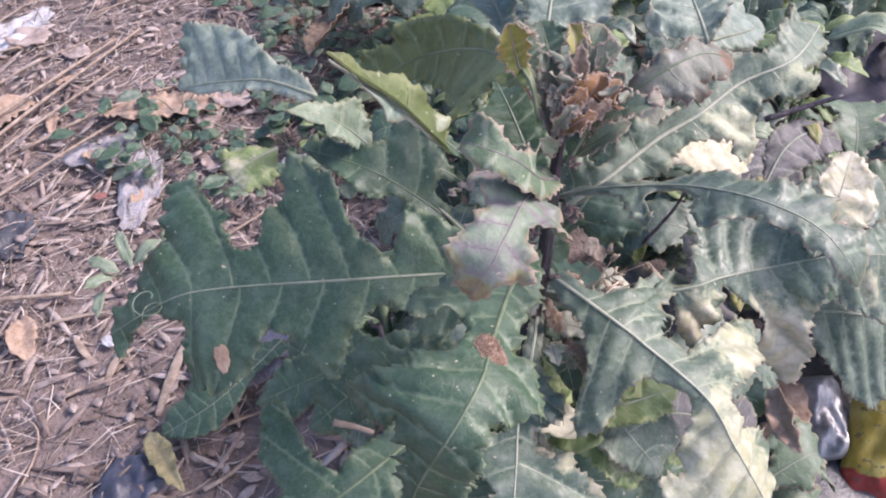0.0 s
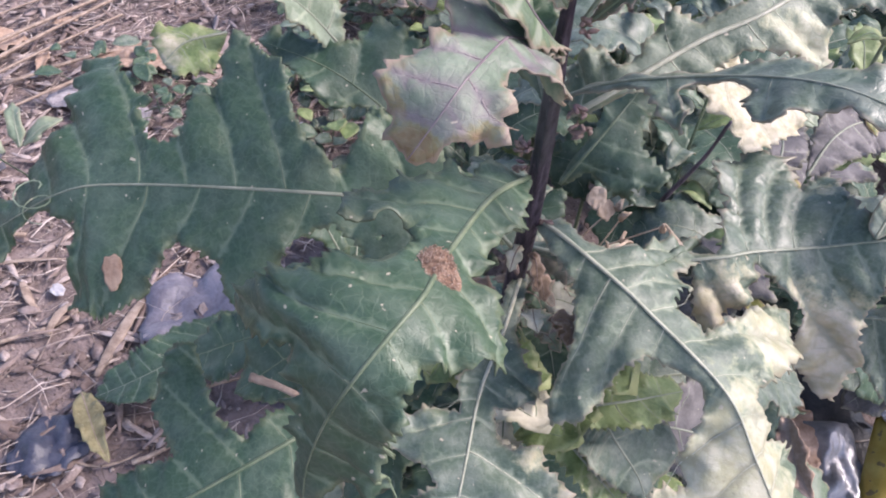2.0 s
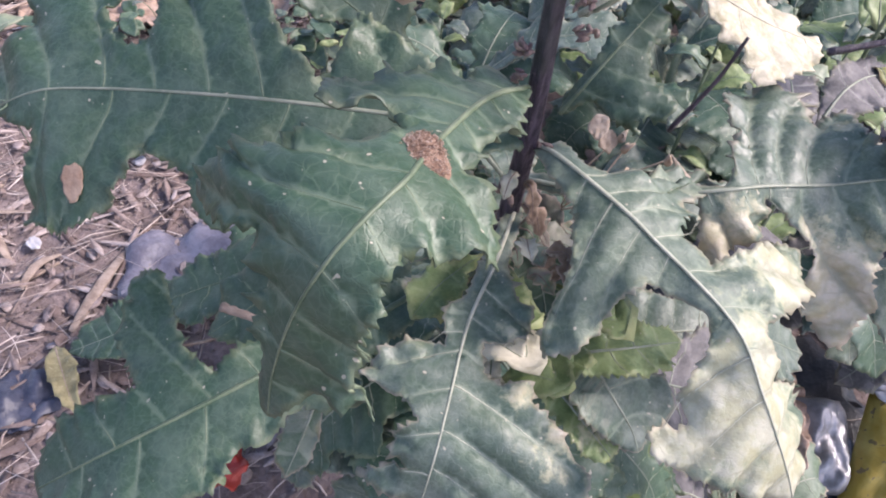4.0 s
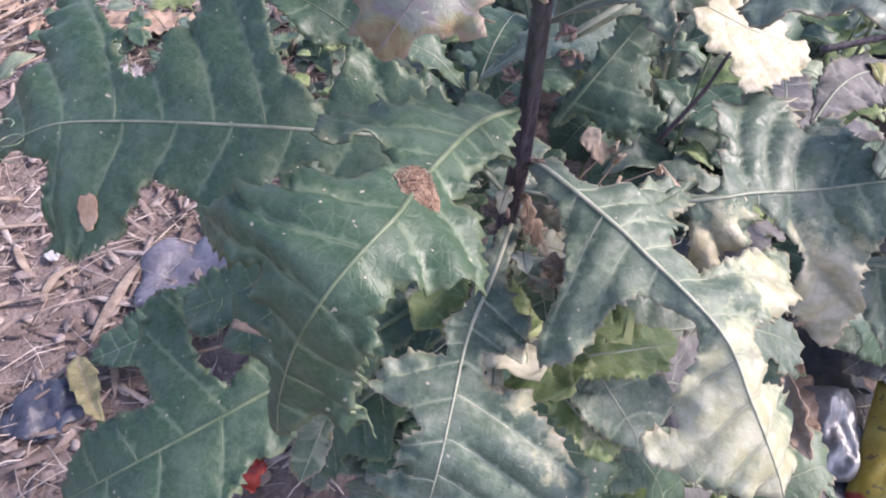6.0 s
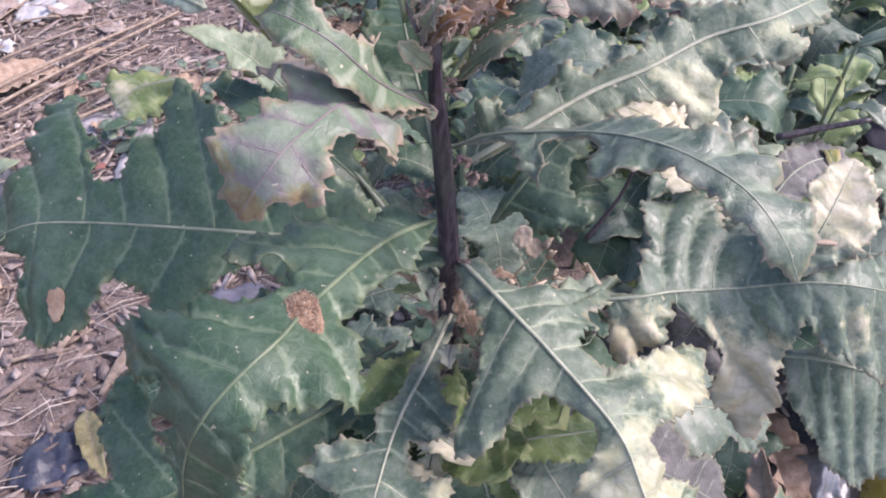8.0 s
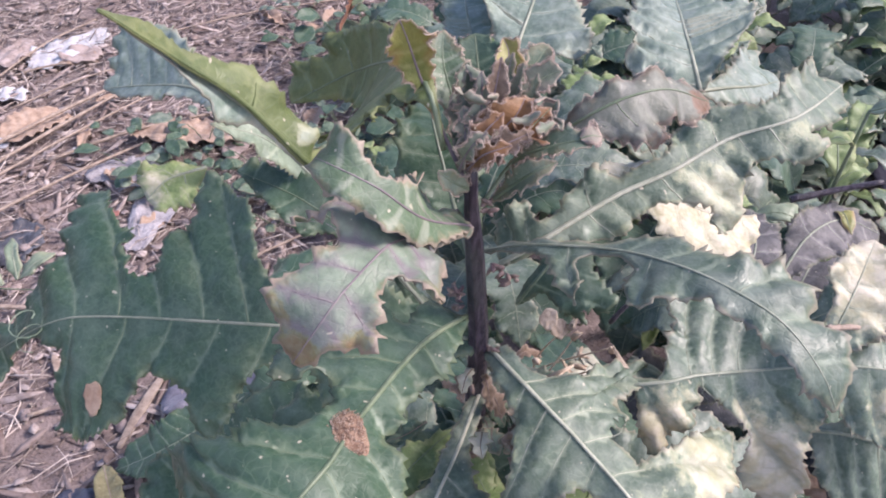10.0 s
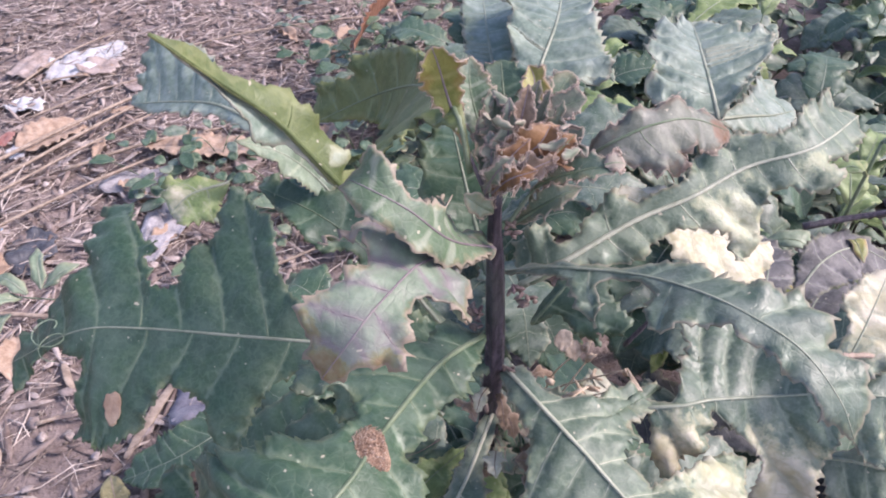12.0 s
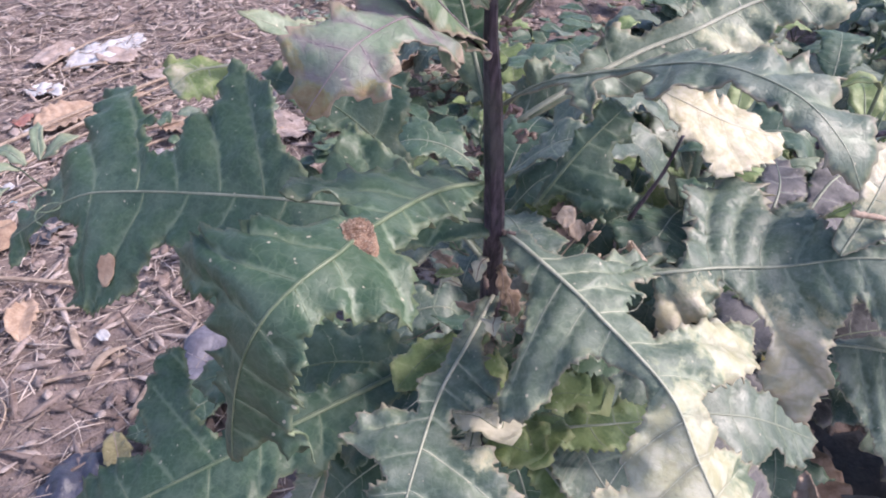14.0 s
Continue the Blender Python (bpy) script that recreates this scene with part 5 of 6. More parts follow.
def hanging_bits():
    """Dried leaf ends that hang along the lower stem."""
    rng = np.random.RandomState(57)
    line, _ = spline(STEM_LINE, 200)
    for i in range(15):
        z = rng.uniform(0.44, 0.66)
        c = np.array([np.interp(z, line[:, 2], line[:, j]) for j in range(3)])
        a = rng.uniform(-2.9, 0.4)
        d = np.array((math.cos(a), math.sin(a), 0))
        p = c + d * 0.008
        ln = rng.uniform(0.016, 0.034)
        rib = [p, p + d * ln * 0.35 + (0, 0, ln * 0.05), p + d * ln * rng.uniform(0.4, 0.8) + (0, 0, -ln * rng.uniform(0.3, 0.8))]
        simple_leaf(plant, rib, d * 0.8 + np.array((0, -0.3, 0.6)), rng.uniform(0.005, 0.012), (BROWN, PINKISH, PURPLE, PALE, GREY, BROWN, DEEP)[i % 7], lobes=3, deep=0.55, seed=640 + i, tilt=(rng.uniform(-25, 35), rng.uniform(-25, 35)),
                    tooth=0.0025, ruffle=0.003, wavy=2.0, step=0.0024, thick=0.0004, rib_r=0.0007, name="withered_leaf", label="dried leaf end hanging by the stem", veins=False, ribs=BUD)
    # yellowed small leaves under the cluster
    for i, (x, y, z, ln, blade) in enumerate([(0.117, 0.373, 0.56, 0.026, PALE), (0.040, 0.299, 0.575, 0.030, LIME), (0.087, 0.283, 0.555, 0.030, PALE), (0.109, 0.277, 0.54, 0.028, LIME), (0.088, 0.303, 0.575, 0.024, LIME),
                                              (0.075, 0.254, 0.545, 0.026, PALE), (0.116, 0.366, 0.545, 0.022, BROWN), (0.141, 0.322, 0.55, 0.034, LIME), (0.155, 0.423, 0.55, 0.030, PALE), (0.13, 0.30, 0.53, 0.030, LIME), (0.10, 0.40, 0.56, 0.03, PINKISH)]):
        a = rng.uniform(0, 6.28)
        d = np.array((math.cos(a), math.sin(a), rng.uniform(-0.2, 0.3))) * ln
        foot = np.array((0.080, 0.37 + (0.6 - z) * 0.2, z - 0.04))
        p = np.array((x, y, z)) - d * 0.5
        simple_leaf(plant, [foot, (foot + p) / 2 + (0, 0, 0.01), p, p + d * 0.6 + (0, 0, 0.004), p + d * 1.2], (0.1, -0.5, 1), ln * 0.6, blade, lobes=5, deep=0.5, peak=0.82, seed=700 + i, tilt=(12, 8), tooth=0.003,
                    ruffle=0.004, wavy=2.0, step=0.0026, thick=0.0005, rib_r=0.0009, name="withered_leaf", label="small yellowing leaf low on the stem", veins=False, ribs=RIB_GREEN)


hanging_bits()

# ---- bits lying on the leaves ----
def crumb_patch(x, y, z, size, seed, label, count=150):
    """Dried crumbs matted together over the midrib, sloping away on both sides of it."""
    rng = np.random.RandomState(seed)

    def drape(u, v):
        return np.array((x + u, y + v, z - 0.30 * math.sqrt(u * u + 4e-6) + 0.20 * v - 30 * v * v + 0.0005 * noise.noise((u * 400, v * 400, seed))))

    verts, faces, rings, spokes = [drape(0, 0)], [], 6, 28
    for i in range(1, rings + 1):
        for k in range(spokes):
            a = 2 * math.pi * k / spokes
            r = i / rings * (1 + 0.14 * math.sin(3 * a + seed) + 0.10 * noise.noise((math.cos(a) * 3, math.sin(a) * 3, seed)))
            verts.append(drape(r * size[0] / 2 * math.cos(a), r * size[1] / 2 * math.sin(a)) + (0, 0, 0.0006 if i < rings else -0.0025))
    faces += [(0, 1 + k, 1 + (k + 1) % spokes) for k in range(spokes)]
    faces += [(1 + i * spokes + k, 1 + (i + 1) * spokes + k, 1 + (i + 1) * spokes + (k + 1) % spokes, 1 + i * spokes + (k + 1) % spokes) for i in range(rings - 1) for k in range(spokes)]
    pieces = [(verts, faces)]
    for _ in range(count):
        r, a = math.sqrt(rng.rand()) * 0.95, rng.uniform(0, 6.28)
        k = 1 + 0.14 * math.sin(3 * a + seed)
        o = drape(r * k * size[0] * math.cos(a) / 2, r * k * size[1] * math.sin(a) / 2) + (0, 0, rng.uniform(0.0003, 0.0012))
        g = grit_piece(rng, 0, 0, 0)
        sc = 0.00045 / (np.abs(np.array(g[0])).max() + 1e-9) * rng.uniform(0.6, 1.5)
        pieces.append(([np.array(v) * sc + o for v in g[0]], g[1]))
    return tagged(part("debris_patch", mesh_from("debris_patch", *join_data(pieces)), CRUMB), label, "debris")


crumb_patch(0.0335, 0.211, 0.7555, (0.0215, 0.0235), 3, "pinkish-brown crumbly patch of frass stuck on a leaf", 900)
scrap("leaf_fragment", 0, 0, 0, (0.011, 0.021), DRY, "tan dead fragment stuck on the lobed leaf", "debris", 5, n=10, crumple=0.1).matrix_world = Matrix.Translation((-0.157, 0.281, 0.634)) @ Vector((0, -0.6, 0.8)).to_track_quat("Z", "Y").to_matrix().to_4x4() @ pose(0, 0, 0, 0, 0, 15)
twig([(0.280, 0.368, 0.700), (0.30, 0.380, 0.692), (0.318, 0.388, 0.684)], 0.0020, "short pinkish dry twig lying on a leaf")
twig([(-0.083, 0.272, 0.560), (-0.068, 0.270, 0.559), (-0.050, 0.266, 0.557)], 0.0030, "short brown twig lying on a low leaf")

# ---- litter and rubbish on the ground ----
tagged(leaf(None, seed=77, **SHAPES["K"], blade=DEEP, name="fallen_leaf"), "dull dark green leaf lying on the ground", "leaf")
scrap("plastic_scrap", -0.91, 0.97, 0.004, (0.10, 0.13), BLACK, "crumpled dark grey plastic scrap on the litter", "plastic scrap", 11, turn=20, crumple=0.5)
scrap("plastic_scrap", -0.70, 1.14, 0.004, (0.09, 0.25), LILAC_GREY, "crumpled grey-lilac plastic shred on the litter", "plastic scrap", 12, turn=10, crumple=0.6)
scrap("plastic_scrap", -1.26, 1.74, 0.004, (0.14, 0.26), WHITE, "pale grey plastic scrap on the litter", "plastic scrap", 13, turn=-25, crumple=0.4)
scrap("plastic_scrap", -1.27, 1.48, 0.004, (0.10, 0.08), WHITE, "torn white paper scrap on the litter", "paper scrap", 14, turn=10, crumple=0.6)
scrap("plastic_scrap", -0.49, 0.455, 0.004, (0.11, 0.10), NAVY, "crumpled dark blue plastic scrap", "plastic scrap", 15, turn=30, crumple=0.5)
scrap("plastic_scrap", -0.36, 0.74, 0.004, (0.25, 0.20), LILAC, "crumpled lilac-grey plastic sheet", "plastic scrap", 16, turn=40, crumple=0.55)
scrap("plastic_scrap", -0.81, 1.24, 0.004, (0.17, 0.13), LILAC_GREY, "lilac-grey plastic scrap in the litter", "plastic scrap", 17, turn=0, crumple=0.4)
dry_leaf(-0.72, 1.40, 0.34, 0.12, 8, 1, "long curled brown dry leaf on the litter")
dry_leaf(-1.12, 1.36, 0.18, 0.13, 60, 2)
dry_leaf(-0.445, 0.49, 0.13, 0.04, -50, 3, "yellowing fallen leaf beside a plastic scrap", STRAWY, z=0.02)
dry_leaf(0.52, 0.66, 0.22, 0.09, 100, 4, "hanging brown dead leaf", z=0.05, tip=20)
build_rng = np.random.RandomState(21)
for i in range(34):
    dry_leaf(build_rng.uniform(-1.9, 0.9), build_rng.uniform(0.1, 2.8), build_rng.uniform(0.06, 0.15), build_rng.uniform(0.02, 0.06), build_rng.uniform(0, 360), 200 + i)
for i in range(26):
    x, y, a, ln = build_rng.uniform(-1.9, 0.1), build_rng.uniform(0.1, 2.6), build_rng.normal(0.7, 0.5), build_rng.uniform(0.2, 0.7)
    d = np.array((math.cos(a), math.sin(a), 0)) * ln / 2
    p = np.array((x, y, ground_height(x, y) + 0.016))
    twig([p - d, p + (0, 0, 0.01) + 0.04 * np.array((-d[1], d[0], 0)), p + d], build_rng.uniform(0.002, 0.006), "long dry stalk lying on the litter", seed=i)


# single stalks and dry grass blades on the bare soil beside the plant
def on_soil(points, lift=0.010):
    return [(x, y, ground_height(x, y) + lift) for x, y in points]


def grass_blade(points, width, label):
    """A dry flat grass blade, bent along its length."""
    line, _ = spline(on_soil(points), 16)
    line[:, 2] += 0.006 * np.sin(np.linspace(0, math.pi, 16))
    r = width * np.sin(np.linspace(0.35, math.pi - 0.12, 16)) ** 0.7
    tagged(part("grass_blade", mesh_from("grass_blade", *tube_data(line, r, 8, flat=0.18, wob=0.1, seed=int(width * 1e5))), TWIG), label, "dry grass", "dry grass blades")


twig(on_soil([(-0.377, 0.455), (-0.347, 0.481), (-0.317, 0.525), (-0.298, 0.546)]), 0.0042, "pale dry stalk lying on the bare soil", seed=81)
twig(on_soil([(-0.657, 0.604), (-0.596, 0.651), (-0.566, 0.694)]), 0.0038, "grey-brown dry stalk lying on the bare soil", seed=82)
twig(on_soil([(-0.662, 0.444), (-0.660, 0.501), (-0.673, 0.540), (-0.707, 0.565)]), 0.0022, "thin curled dry stalk on the soil", seed=83)
twig(on_soil([(-0.477, 0.443), (-0.423, 0.440), (-0.392, 0.454), (-0.372, 0.475)]), 0.0024, "thin bent dry stalk on the soil", seed=84)
twig(on_soil([(-0.368, 0.568), (-0.310, 0.602), (-0.267, 0.626)], 0.02), 0.0036, "red-brown dry stalk under the leaves", DRY, seed=85)
grass_blade([(-0.494, 0.584), (-0.489, 0.656), (-0.484, 0.759)], 0.0095, "broad dry tan grass blade on the soil")
grass_blade([(-0.595, 0.634), (-0.590, 0.675), (-0.572, 0.712)], 0.0080, "pale dry grass blade on the soil")
grass_blade([(-0.690, 0.732), (-0.651, 0.690), (-0.625, 0.673)], 0.0070, "short pale dry grass blade on the soil")
grass_blade([(-0.780, 0.741), (-0.713, 0.769), (-0.637, 0.792)], 0.0050, "long dry straw blade on the soil")
# thicker canes lying side by side, and bits of torn packaging
for i in range(4):
    x0, y0 = -1.22 + 0.06 * i + build_rng.uniform(-0.02, 0.02), 1.10 + build_rng.uniform(-0.1, 0.1)
    p0, p1 = np.array((x0, y0, 0.018)), np.array((x0 + build_rng.uniform(0.12, 0.34), y0 + build_rng.uniform(0.35, 0.8), 0.022))
    twig([p0, (p0 + p1) / 2 + (0.01, 0, 0.012), p1], build_rng.uniform(0.003, 0.006), "thick dry cane lying on the litter", seed=60 + i)
for i in range(16):
    x, y = build_rng.uniform(-1.5, -0.5), build_rng.uniform(0.75, 2.0)
    scrap("leaf_piece", x, y, 0.008, (build_rng.uniform(0.06, 0.16), build_rng.uniform(0.05, 0.10)), (DRY, LITTER, LITTER)[i % 3], "torn grey-brown dead leaf piece", "leaf piece", 300 + i, turn=build_rng.uniform(0, 360), crumple=0.5, group="dead leaf pieces", n=10)
for i, (x, y, size, mat, words) in enumerate([(-1.02, 1.02, 0.022, SKY_BLUE, "small light blue plastic bit"), (-1.12, 1.02, 0.05, RED_DULL, "small dull red packaging bit"), (-1.22, 1.32, 0.06, RED_DULL, "torn dull red packaging bit"), (-1.16, 1.28, 0.06, WHITE, "torn white packaging bit"),
                                             (-1.06, 1.06, 0.03, WHITE, "small white paper bit"), (-0.78, 1.10, 0.03, RED_DULL, "small dull red packaging bit"), (-0.98, 1.30, 0.03, WHITE, "small white paper bit"), (-0.55, 0.95, 0.025, WHITE, "small white paper bit"), (-0.62, 0.72, 0.03, WHITE, "small white paper bit")]):
    scrap("packaging_scrap", x, y, 0.008, (size, size * 0.7), mat, words + " on the litter", "scrap", 330 + i, turn=40 * i, crumple=0.6, n=8, group="packaging bits")


def packet(width, height, seed, thick=0.03):
    """A half-empty packet: two crumpled sheets that meet in a crimped rim."""
    rng = np.random.RandomState(seed)
    o = rng.uniform(0, 50, 2)
    n, verts, faces = 22, [], []
    for lay in (1, -1):
        for i in range(n + 1):
            for j in range(n + 1):
                u, v = 2 * i / n - 1, 2 * j / n - 1
                full = max(0.0, (1 - u ** 4) * (1 - abs(v) ** 5)) ** 0.6
                h = thick * full * (0.75 + 0.5 * noise.noise((u * 2.2 + o[0], v * 2.2, o[1] + lay))) + 0.006 * noise.noise((u * 6 + o[1], v * 6, o[0])) * full
                verts.append((u * width / 2 * (1 - 0.05 * full), v * height / 2, lay * h + 0.0006 * lay + 0.008 * math.sin(3 * u + o[0]) * abs(v)))
    w = n + 1
    for lay in (0, 1):
        for i in range(n):
            for j in range(n):
                k = lay * w * w + i * w + j
                q = (k, k + w, k + w + 1, k + 1)
                faces.append(q if lay == 0 else q[::-1])
    rim = [(i, 0) for i in range(n)] + [(n, j) for j in range(n)] + [(i, n) for i in range(n, 0, -1)] + [(0, j) for j in range(n, 0, -1)]
    for (a, b), (c, d) in zip(rim, rim[1:] + rim[:1]):
        p, q = a * w + b, c * w + d
        faces.append((p, p + w * w, q + w * w, q))
    return verts, faces


def packet_material():
    """Printed foil: yellow with a red band at one end, a silver panel and small dark marks."""
    m, nt, p = nodes_of("printed_foil")
    tc = nt.nodes.new("ShaderNodeTexCoord")
    xyz = nt.nodes.new("ShaderNodeSeparateXYZ")
    nt.links.new(tc.outputs["Object"], xyz.inputs[0])
    wob = math_node(nt, "MULTIPLY", math_node(nt, "SUBTRACT", noise_of(nt, 30, 3), 0.5), 0.03)
    x, y = math_node(nt, "ADD", xyz.outputs[0], wob), math_node(nt, "ADD", xyz.outputs[1], wob)
    wear = noise_of(nt, 22, 4)
    col = mix(nt, ramp(nt, wear, 0.35, 0.7), (0.27, 0.195, 0.03), (0.42, 0.36, 0.12))
    col = mix(nt, ramp(nt, y, -0.052, -0.058), col, (0.26, 0.035, 0.028))
    panel = math_node(nt, "MULTIPLY", ramp(nt, x, -0.012, -0.004), math_node(nt, "MULTIPLY", ramp(nt, y, -0.04, -0.03), ramp(nt, y, 0.065, 0.05)))
    col = mix(nt, panel, col, (0.38, 0.36, 0.41))
    col = mix(nt, ramp(nt, noise_of(nt, 85, 2), 0.62, 0.66, 0.0, 0.75), col, (0.09, 0.07, 0.06))
    nt.links.new(col, p.inputs["Base Color"])
    p.inputs["Roughness"].default_value, p.inputs["Metallic"].default_value = 0.36, 0.25
    bump_into(nt, p, math_node(nt, "ADD", wear, noise_of(nt, 90, 2)), 0.4, 0.003)
    return m


def wrapper(x, y, turn):
    """A crumpled snack packet with printed sides and a silver fold at its mouth."""
    thing = tagged(new("snack_wrapper"), "crumpled yellow and red snack wrapper on the ground", "wrapper")
    thing.matrix_world = pose(x, y, ground_height(x, y) + 0.05, 35, 0, turn)
    part("body", mesh_from("body", *packet(0.15, 0.21, 31)), packet_material(), thing)
    fold = part("fold", mesh_from("fold", *sheet((0.16, 0.05), 32, crumple=0.4, torn=0.1)), SILVER, thing, "silver inside fold")
    fold.location = (0, 0.112, 0.004)


scrap("foil_scrap", -0.195, 0.417, 0.02, (0.05, 0.07), RED, "small red foil scrap on the soil", "foil", 39, turn=25, crumple=0.6)
wrapper(0.69, 0.555, -14)
foil = part("foil_scrap", mesh_from("foil_scrap", *packet(0.075, 0.13, 34, 0.026)), SILVER)
foil.matrix_world = pose(0.595, 0.60, ground_height(0.595, 0.60) + 0.045, 25, 8, 12)
tagged(foil, "crumpled silver foil tube beside the wrapper", "foil")
scrap("plastic_scrap", 0.98, 2.05, 0.03, (0.3, 0.2), BLACK, "dark plastic sheet among weeds", "plastic scrap", 35, turn=30, crumple=0.5)
scrap("plastic_scrap", 0.72, 0.98, 0.03, (0.28, 0.2), BLACK, "dark plastic sheet under the leaves", "plastic scrap", 36, turn=70, crumple=0.5)
# sheet added so that its black deepens the shade in the gaps between leaves
scrap("plastic_scrap", 0.50, 0.62, 0.004, (0.42, 0.5), BLACK, "large black sheet added to darken the gaps under the plants", "plastic scrap", 37, turn=15, crumple=0.25)


# ---- weeds ----
def rosette(x, y, z, count, length, blades, seed, label, lift=0.12, lobes=4, droop=0.06):
    """A neighbouring plant: lobed leaves spreading from a short stem."""
    rng = np.random.RandomState(seed)
    thing = tagged(new("rosette_plant"), label, "plant", "neighbouring plants")
    base = ground_height(x, y)
    thing.location = (x, y, base)
    part("stem", mesh_from("stem", *tube_data([(0, 0, -0.01), (0.01, 0, z * 0.5), (0, 0, z)], [0.009, 0.008, 0.006], 8)), RIB_GREEN, thing)
    for i in range(count):
        a, r = i * 2.4 + rng.uniform(-0.4, 0.4), length * rng.uniform(0.7, 1.2)
        d = np.array((math.cos(a), math.sin(a), 0))
        h = z * (0.35 + 0.65 * i / count)
        p = np.array((0, 0, h))
        k = lift * rng.uniform(0.4, 1.2)
        rib = [p, p + d * r * 0.35 + (0, 0, k * 0.6), p + d * r * 0.75 + (0, 0, k * 0.7), p + d * r + (0, 0, k * 0.7 - droop)]
        simple_leaf(thing, rib, (0, -0.2, 1), length * rng.uniform(0.24, 0.34), blades[i % len(blades)], lobes=lobes, deep=0.5, peak=0.6, seed=seed + i, tilt=(rng.uniform(-8, 10), rng.uniform(-8, 10)), step=0.006)


def tall_weed(x, y, height, count, size, blades, seed, label="upright weed with toothed green leaves", lean=(0, 0)):
    rng = np.random.RandomState(seed)
    thing = tagged(new("tall_weed"), label, "weed", "upright weeds")
    thing.location = (x, y, ground_height(x, y))
    line, _ = spline([(0, 0, -0.01), (lean[0] * 0.4, lean[1] * 0.4, height * 0.5), (lean[0], lean[1], height)], 20)
    part("stem", mesh_from("stem", *tube_data(line, np.linspace(0.004, 0.0016, 20), 6)), RIB_GREEN, thing)
    for i in range(count):
        k = 0.25 + 0.75 * (i + 1) / count
        p = np.array([np.interp(k * 19, np.arange(20), line[:, j]) for j in range(3)])
        a = i * 2.4 + rng.uniform(-0.4, 0.4)
        d = np.array((math.cos(a), math.sin(a), 0))
        ln = size * rng.uniform(0.7, 1.2) * (1.2 - 0.5 * k)
        simple_leaf(thing, [p, p + d * ln * 0.5 + (0, 0, ln * 0.3), p + d * ln + (0, 0, ln * 0.15)], (0, -0.15, 1), ln * 0.24, blades[i % len(blades)], lobes=0 if i % 2 else 3, deep=0.25, peak=0.42, seed=seed + i,
                    step=0.006, tooth=0.002, rib_r=0.0010, veins=False, ribs=RIB_GREEN)


def weed(x, y, height, spread, count, blade, seed, size=0.02, label="low green weed with small oval leaves"):
    rng = np.random.RandomState(seed)
    thing = tagged(new("weed"), label, "weed", "low weeds")
    thing.location = (x, y, ground_height(x, y))
    stems = []
    for i in range(count):
        a, r = rng.uniform(0, 6.28), spread * math.sqrt(rng.rand())
        h = height * rng.uniform(0.4, 1.0)
        end = np.array((r * math.cos(a), r * math.sin(a), h))
        if i % 3 == 0:
            stems.append(tube_data([(0, 0, 0), end * (0.6, 0.6, 0.7), end], [0.0016, 0.0012, 0.0008], 4))
        d = np.array((math.cos(a + rng.uniform(-1, 1)), math.sin(a + rng.uniform(-1, 1)), rng.uniform(-0.3, 0.3)))
        ln = size * rng.uniform(0.7, 1.4)
        simple_leaf(thing, [end, end + d * ln * 0.5 + (0, 0, 0.003), end + d * ln], (rng.uniform(-0.3, 0.3), rng.uniform(-0.5, 0.1), 1), ln * 0.36, blade, seed=seed + i, tooth=0.001,
                    pucker=0.001, ruffle=0.001, rib_r=0.0005, veins=False, ribbed=False)
    part("stem", mesh_from("stem", *join_data(stems)), RIB_GREEN, thing)


weed_rng = np.random.RandomState(9)
for i in range(10):
    weed(weed_rng.uniform(-0.42, -0.02), weed_rng.uniform(1.12, 1.6), weed_rng.uniform(0.05, 0.16), 0.09, 12, (DEEP, GREY, BLUE, LIME, DEEP)[i % 5], 5300 + 20 * i, 0.045)
scrap("paper_scrap", -0.37, 1.20, 0.02, (0.06, 0.05), WHITE, "small pale paper scrap among weeds", "paper scrap", 44, turn=50, crumple=0.6)
for i in range(34):
    weed(weed_rng.uniform(-0.85, 0.0), weed_rng.uniform(1.0, 2.6), weed_rng.uniform(0.03, 0.10), 0.10, 12, (DEEP, BLUE, DEEP, GREY)[i % 4], 300 + 20 * i, 0.035)
for i in range(30):
    weed(weed_rng.uniform(-0.5, 1.6), weed_rng.uniform(1.5, 3.2), weed_rng.uniform(0.08, 0.25), 0.16, 14, (DEEP, BLUE, DEEP, GREY)[i % 4], 900 + 20 * i, 0.06)
for i in range(26):
    weed(weed_rng.uniform(-0.1, 1.4), weed_rng.uniform(1.3, 2.7), weed_rng.uniform(0.10, 0.28), 0.16, 14, (DEEP, DEEP, BLUE, GREY, LIME)[i % 5], 6100 + 20 * i, 0.065)
for i in range(7):
    rosette(0.15 + 0.19 * i, (1.55, 1.95, 2.4)[i % 3], 0.22, 9, 0.24, (DEEP, BLUE, DEEP), 6800 + 30 * i, "distant neighbouring plant with lobed green leaves")
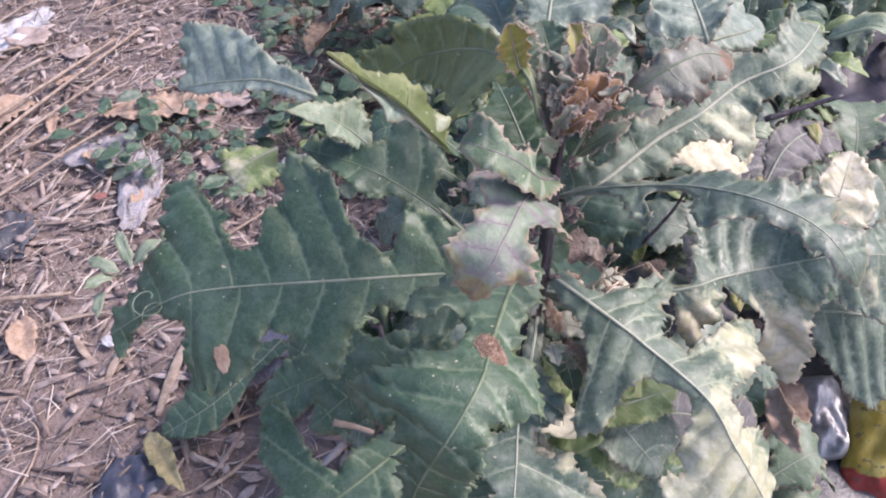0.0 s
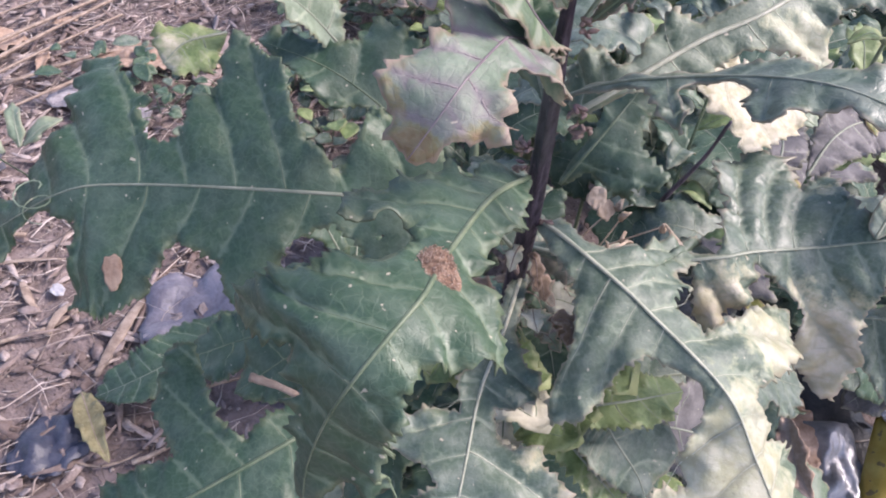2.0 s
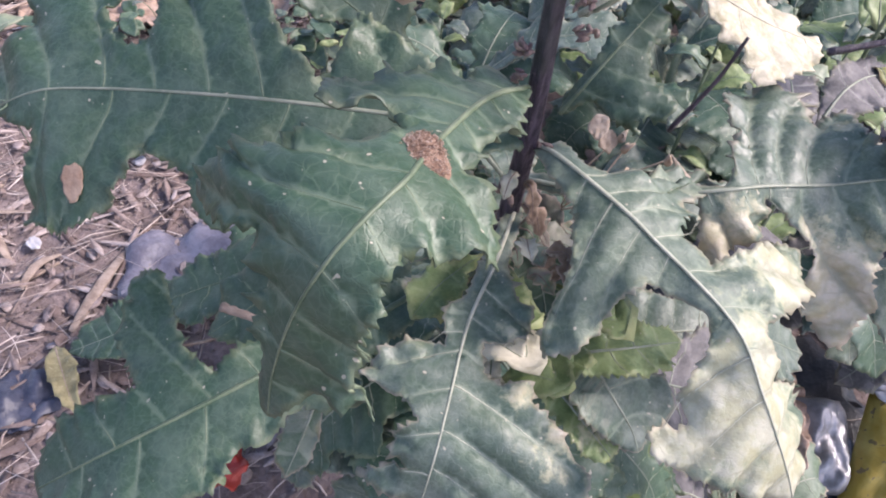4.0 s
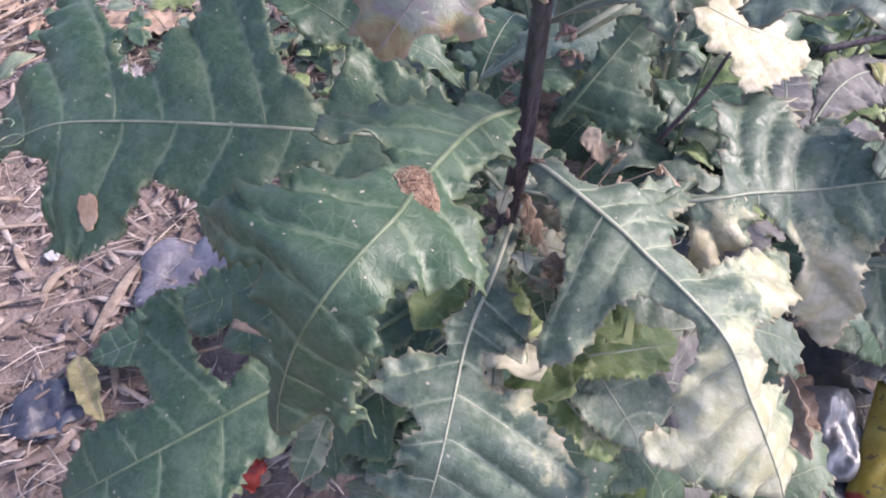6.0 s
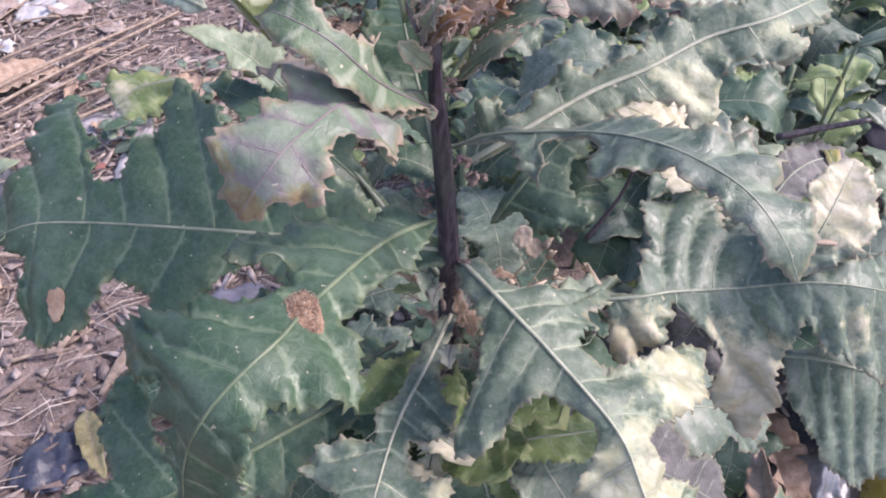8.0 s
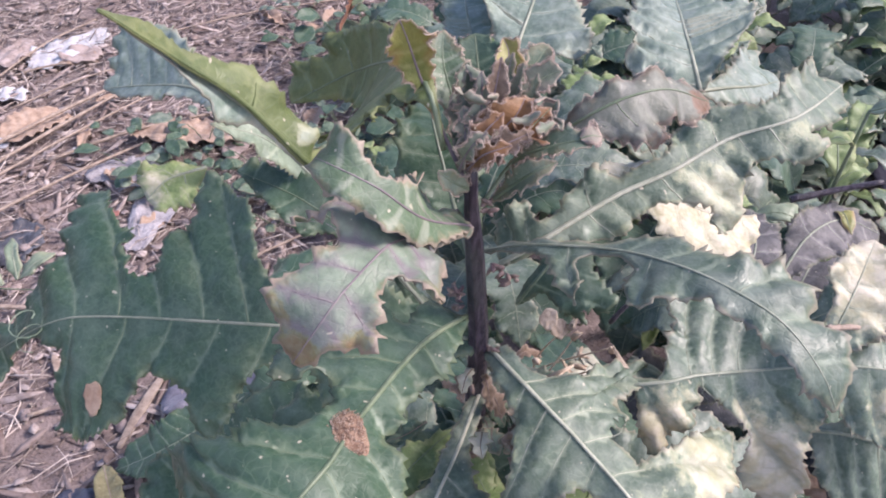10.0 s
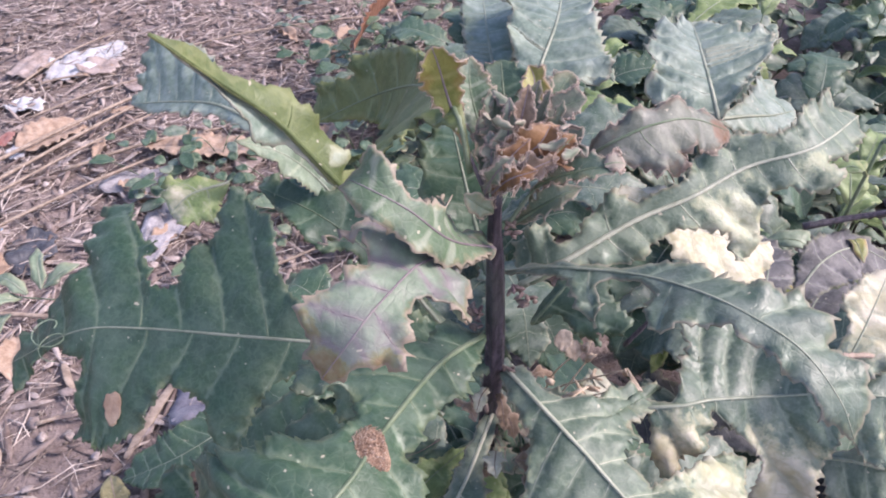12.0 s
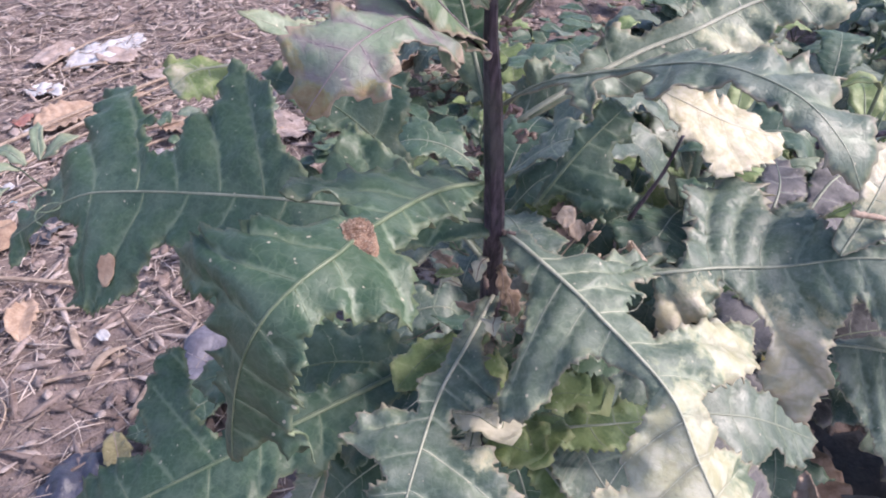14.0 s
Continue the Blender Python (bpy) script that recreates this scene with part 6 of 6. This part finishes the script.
for i, (x, y, z, count, length, blades) in enumerate([
        (0.42, 0.72, 0.34, 14, 0.20, (ASH, BLUE, DEEP, ASH)), (0.62, 0.86, 0.30, 12, 0.20, (DEEP, BLUE, GREY)), (0.30, 0.98, 0.40, 14, 0.22, (BLUE, DEEP, BLUE)),
        (0.02, 0.85, 0.38, 14, 0.20, (DEEP, BLUE, DEEP)), (0.40, 0.42, 0.16, 10, 0.16, (GREY, ASH, GREY)), (-0.10, 0.62, 0.30, 10, 0.16, (DEEP, DEEP, BLUE)), (0.22, 0.30, 0.22, 12, 0.17, (DEEP, ASH, LIME)),
        (0.55, 1.30, 0.30, 12, 0.22, (BLUE, LIME, DEEP)), (0.12, 1.25, 0.28, 12, 0.2, (DEEP, BLUE, LIME)), (0.85, 1.6, 0.3, 12, 0.24, (DEEP, GREY, BLUE)), (0.35, 1.75, 0.3, 12, 0.24, (DEEP, BLUE, LIME)), (-0.15, 1.7, 0.2, 12, 0.2, (DEEP, BLUE, LIME)), (0.75, 0.72, 0.2, 10, 0.18, (DEEP, ASH, BLUE))]):
    rosette(x, y, z, count, length, blades, 2000 + 30 * i, "shaded neighbouring plant with green and withered grey leaves" if ASH in blades else "neighbouring plant with lobed green leaves")
for i, (x, y, h) in enumerate([(0.22, 1.02, 0.50), (0.36, 1.16, 0.46), (0.52, 0.98, 0.46), (0.66, 1.22, 0.42), (0.80, 1.02, 0.36), (0.44, 1.45, 0.45), (0.16, 1.42, 0.35), (0.95, 1.38, 0.40), (-0.06, 1.20, 0.25), (0.30, 0.82, 0.52), (0.70, 1.60, 0.4), (1.1, 1.7, 0.4)]):
    tall_weed(x, y, h, 12, 0.10, (DEEP, BLUE, LIME), 3000 + 20 * i)
tall_weed(0.40, 0.70, 0.70, 14, 0.085, (LIME, LIGHT, OLIVE, LIME), 3500, "spindly weed with yellow-green and orange young leaves", (-0.03, -0.06))
scrap("plastic_scrap", 1.02, 1.62, 0.05, (0.55, 1.0), PURPLISH, "large dark purplish plastic sheet among weeds", "plastic scrap", 38, turn=-12, crumple=0.35)
twig([(0.335, 0.63, 0.60), (0.37, 0.637, 0.61), (0.41, 0.64, 0.625)], 0.0035, "blackened broken stalk among the leaves", STEM)
twig([(0.16, 0.385, 0.66), (0.172, 0.379, 0.70), (0.178, 0.377, 0.73)], 0.0016, "blackened thin stalk among the leaves", STEM)
dry_leaf(-0.32, 1.60, 0.28, 0.14, 70, 62, "curled red-brown dead leaf among weeds", BROWN, z=0.12, tip=-40)
dry_leaf(-0.43, 1.86, 0.34, 0.12, 88, 63, "red-brown dead leaf standing among weeds", RUSSET, z=0.17, tip=-55)
dry_leaf(0.412, 0.451, 0.10, 0.035, 95, 61, "brown dead leaf hanging beneath the plant", z=0.29, tip=-50)


def seed_stalk():
    """A dried flower stalk with papery buds."""
    thing = tagged(new("dried_stalk"), "dried tan flower stalk with papery buds", "dried plant")
    rng = np.random.RandomState(3)
    root = np.array((0.115, 0.41, 0.56))
    for i in range(5):
        end = np.array((0.139, 0.370, 0.645)) + rng.normal(0, 0.014, 3) * (1, 1, 0.6)
        mid = (root + end) / 2 + rng.normal(0, 0.006, 3)
        line, _ = spline([root, mid, end], 10)
        part("stalk", mesh_from("stalk", *tube_data(line, np.linspace(0.0009, 0.0005, 10), 5)), PAPERY, thing)
        for k in range(2):
            e2 = end if k == 0 else line[6] + rng.normal(0, 0.006, 3)
            bud = [e2, e2 + rng.normal(0, 0.004, 3), e2 + rng.normal(0, 0.006, 3) + (0, 0, 0.004)]
            part("bud", mesh_from("bud", *tube_data(bud, [0.0012, 0.0028, 0.0006], 7)), PAPERY, thing)
    for i, (x, y, z) in enumerate([(0.12, 0.389, 0.651), (0.126, 0.392, 0.640)]):
        ob = part("papery_leaf", mesh_from("papery_leaf", *sheet((0.012, 0.015), 70 + i, crumple=0.6, n=10)), PAPERY, thing)
        ob.matrix_world = pose(x, y, z, 50, 0, 30 * i)


seed_stalk()


def vine():
    """A thin climbing shoot with small leaves and a coiled tendril, hooked on the leaf tip."""
    thing = tagged(new("vine_shoot"), "thin pale green climbing shoot with a coiled tendril", "vine")
    line, _ = spline([(-0.56, 0.80, 0.0), (-0.46, 0.62, 0.28), (-0.33, 0.45, 0.52), (-0.25, 0.333, 0.662)], 40)
    part("stem", mesh_from("stem", *tube_data(line, np.linspace(0.0008, 0.0006, 40), 6)), LIGHT, thing)
    for i, (x, y, z, dx, dy, dz) in enumerate([(-0.236, 0.339, 0.667, -0.014, 0.024, 0.014), (-0.234, 0.340, 0.668, 0.020, 0.016, 0.012), (-0.245, 0.335, 0.664, -0.026, 0.008, 0.004), (-0.262, 0.330, 0.645, 0.004, -0.024, 0.0), (-0.25, 0.334, 0.660, -0.014, -0.018, 0.006)]):
        p, e = np.array((x, y, z)), np.array((dx, dy, dz))
        simple_leaf(thing, [p, p + e * 0.5 + (0, 0, 0.003), p + e], (0, -0.4, 1), 0.0065, LIGHT, lobes=2, deep=0.4, seed=80 + i, step=0.003, rib_r=0.0006, veins=False)
    coil = [(-0.226 + 0.0007 * k + 0.009 * math.cos(k * 0.55), 0.318 - 0.0006 * k + 0.009 * math.sin(k * 0.55), 0.655 - 0.0004 * k) for k in range(22)]
    part("tendril", mesh_from("tendril", *tube_data(coil, np.linspace(0.0005, 0.0003, 22), 5)), LIGHT, thing)


vine()


def bare_soil(x, y):
    """Less litter where the dark soil shows, beside the plant."""
    return min(1.0, 0.45 + 2.0 * max(0.0, math.hypot((x + 0.33) / 1.3, y - 0.48) + 0.12 * noise.noise((x * 7, y * 7, 2.0)) - 0.14))


scatter("straw", 19000, straw_piece, STRAW, "dry straw and thin stalks strewn over the soil", "straw", 1, (-2.3, 1.5, -0.4, 3.3), lambda x, y: (1.0 if x < -0.1 else 0.05) * bare_soil(x, y))
scatter("leaf_litter", 8500, litter_piece, LITTER, "small dry leaf fragments strewn over the soil", "leaf litter", 2, (-2.3, 1.5, -0.4, 3.3), lambda x, y: (1.0 if x < 0.0 else 0.12) * (0.4 + 0.6 * bare_soil(x, y)))
scatter("grit", 11000, grit_piece, GRIT, "crumbs of soil and small grit", "grit", 3, (-1.6, 0.6, 0.0, 2.2))
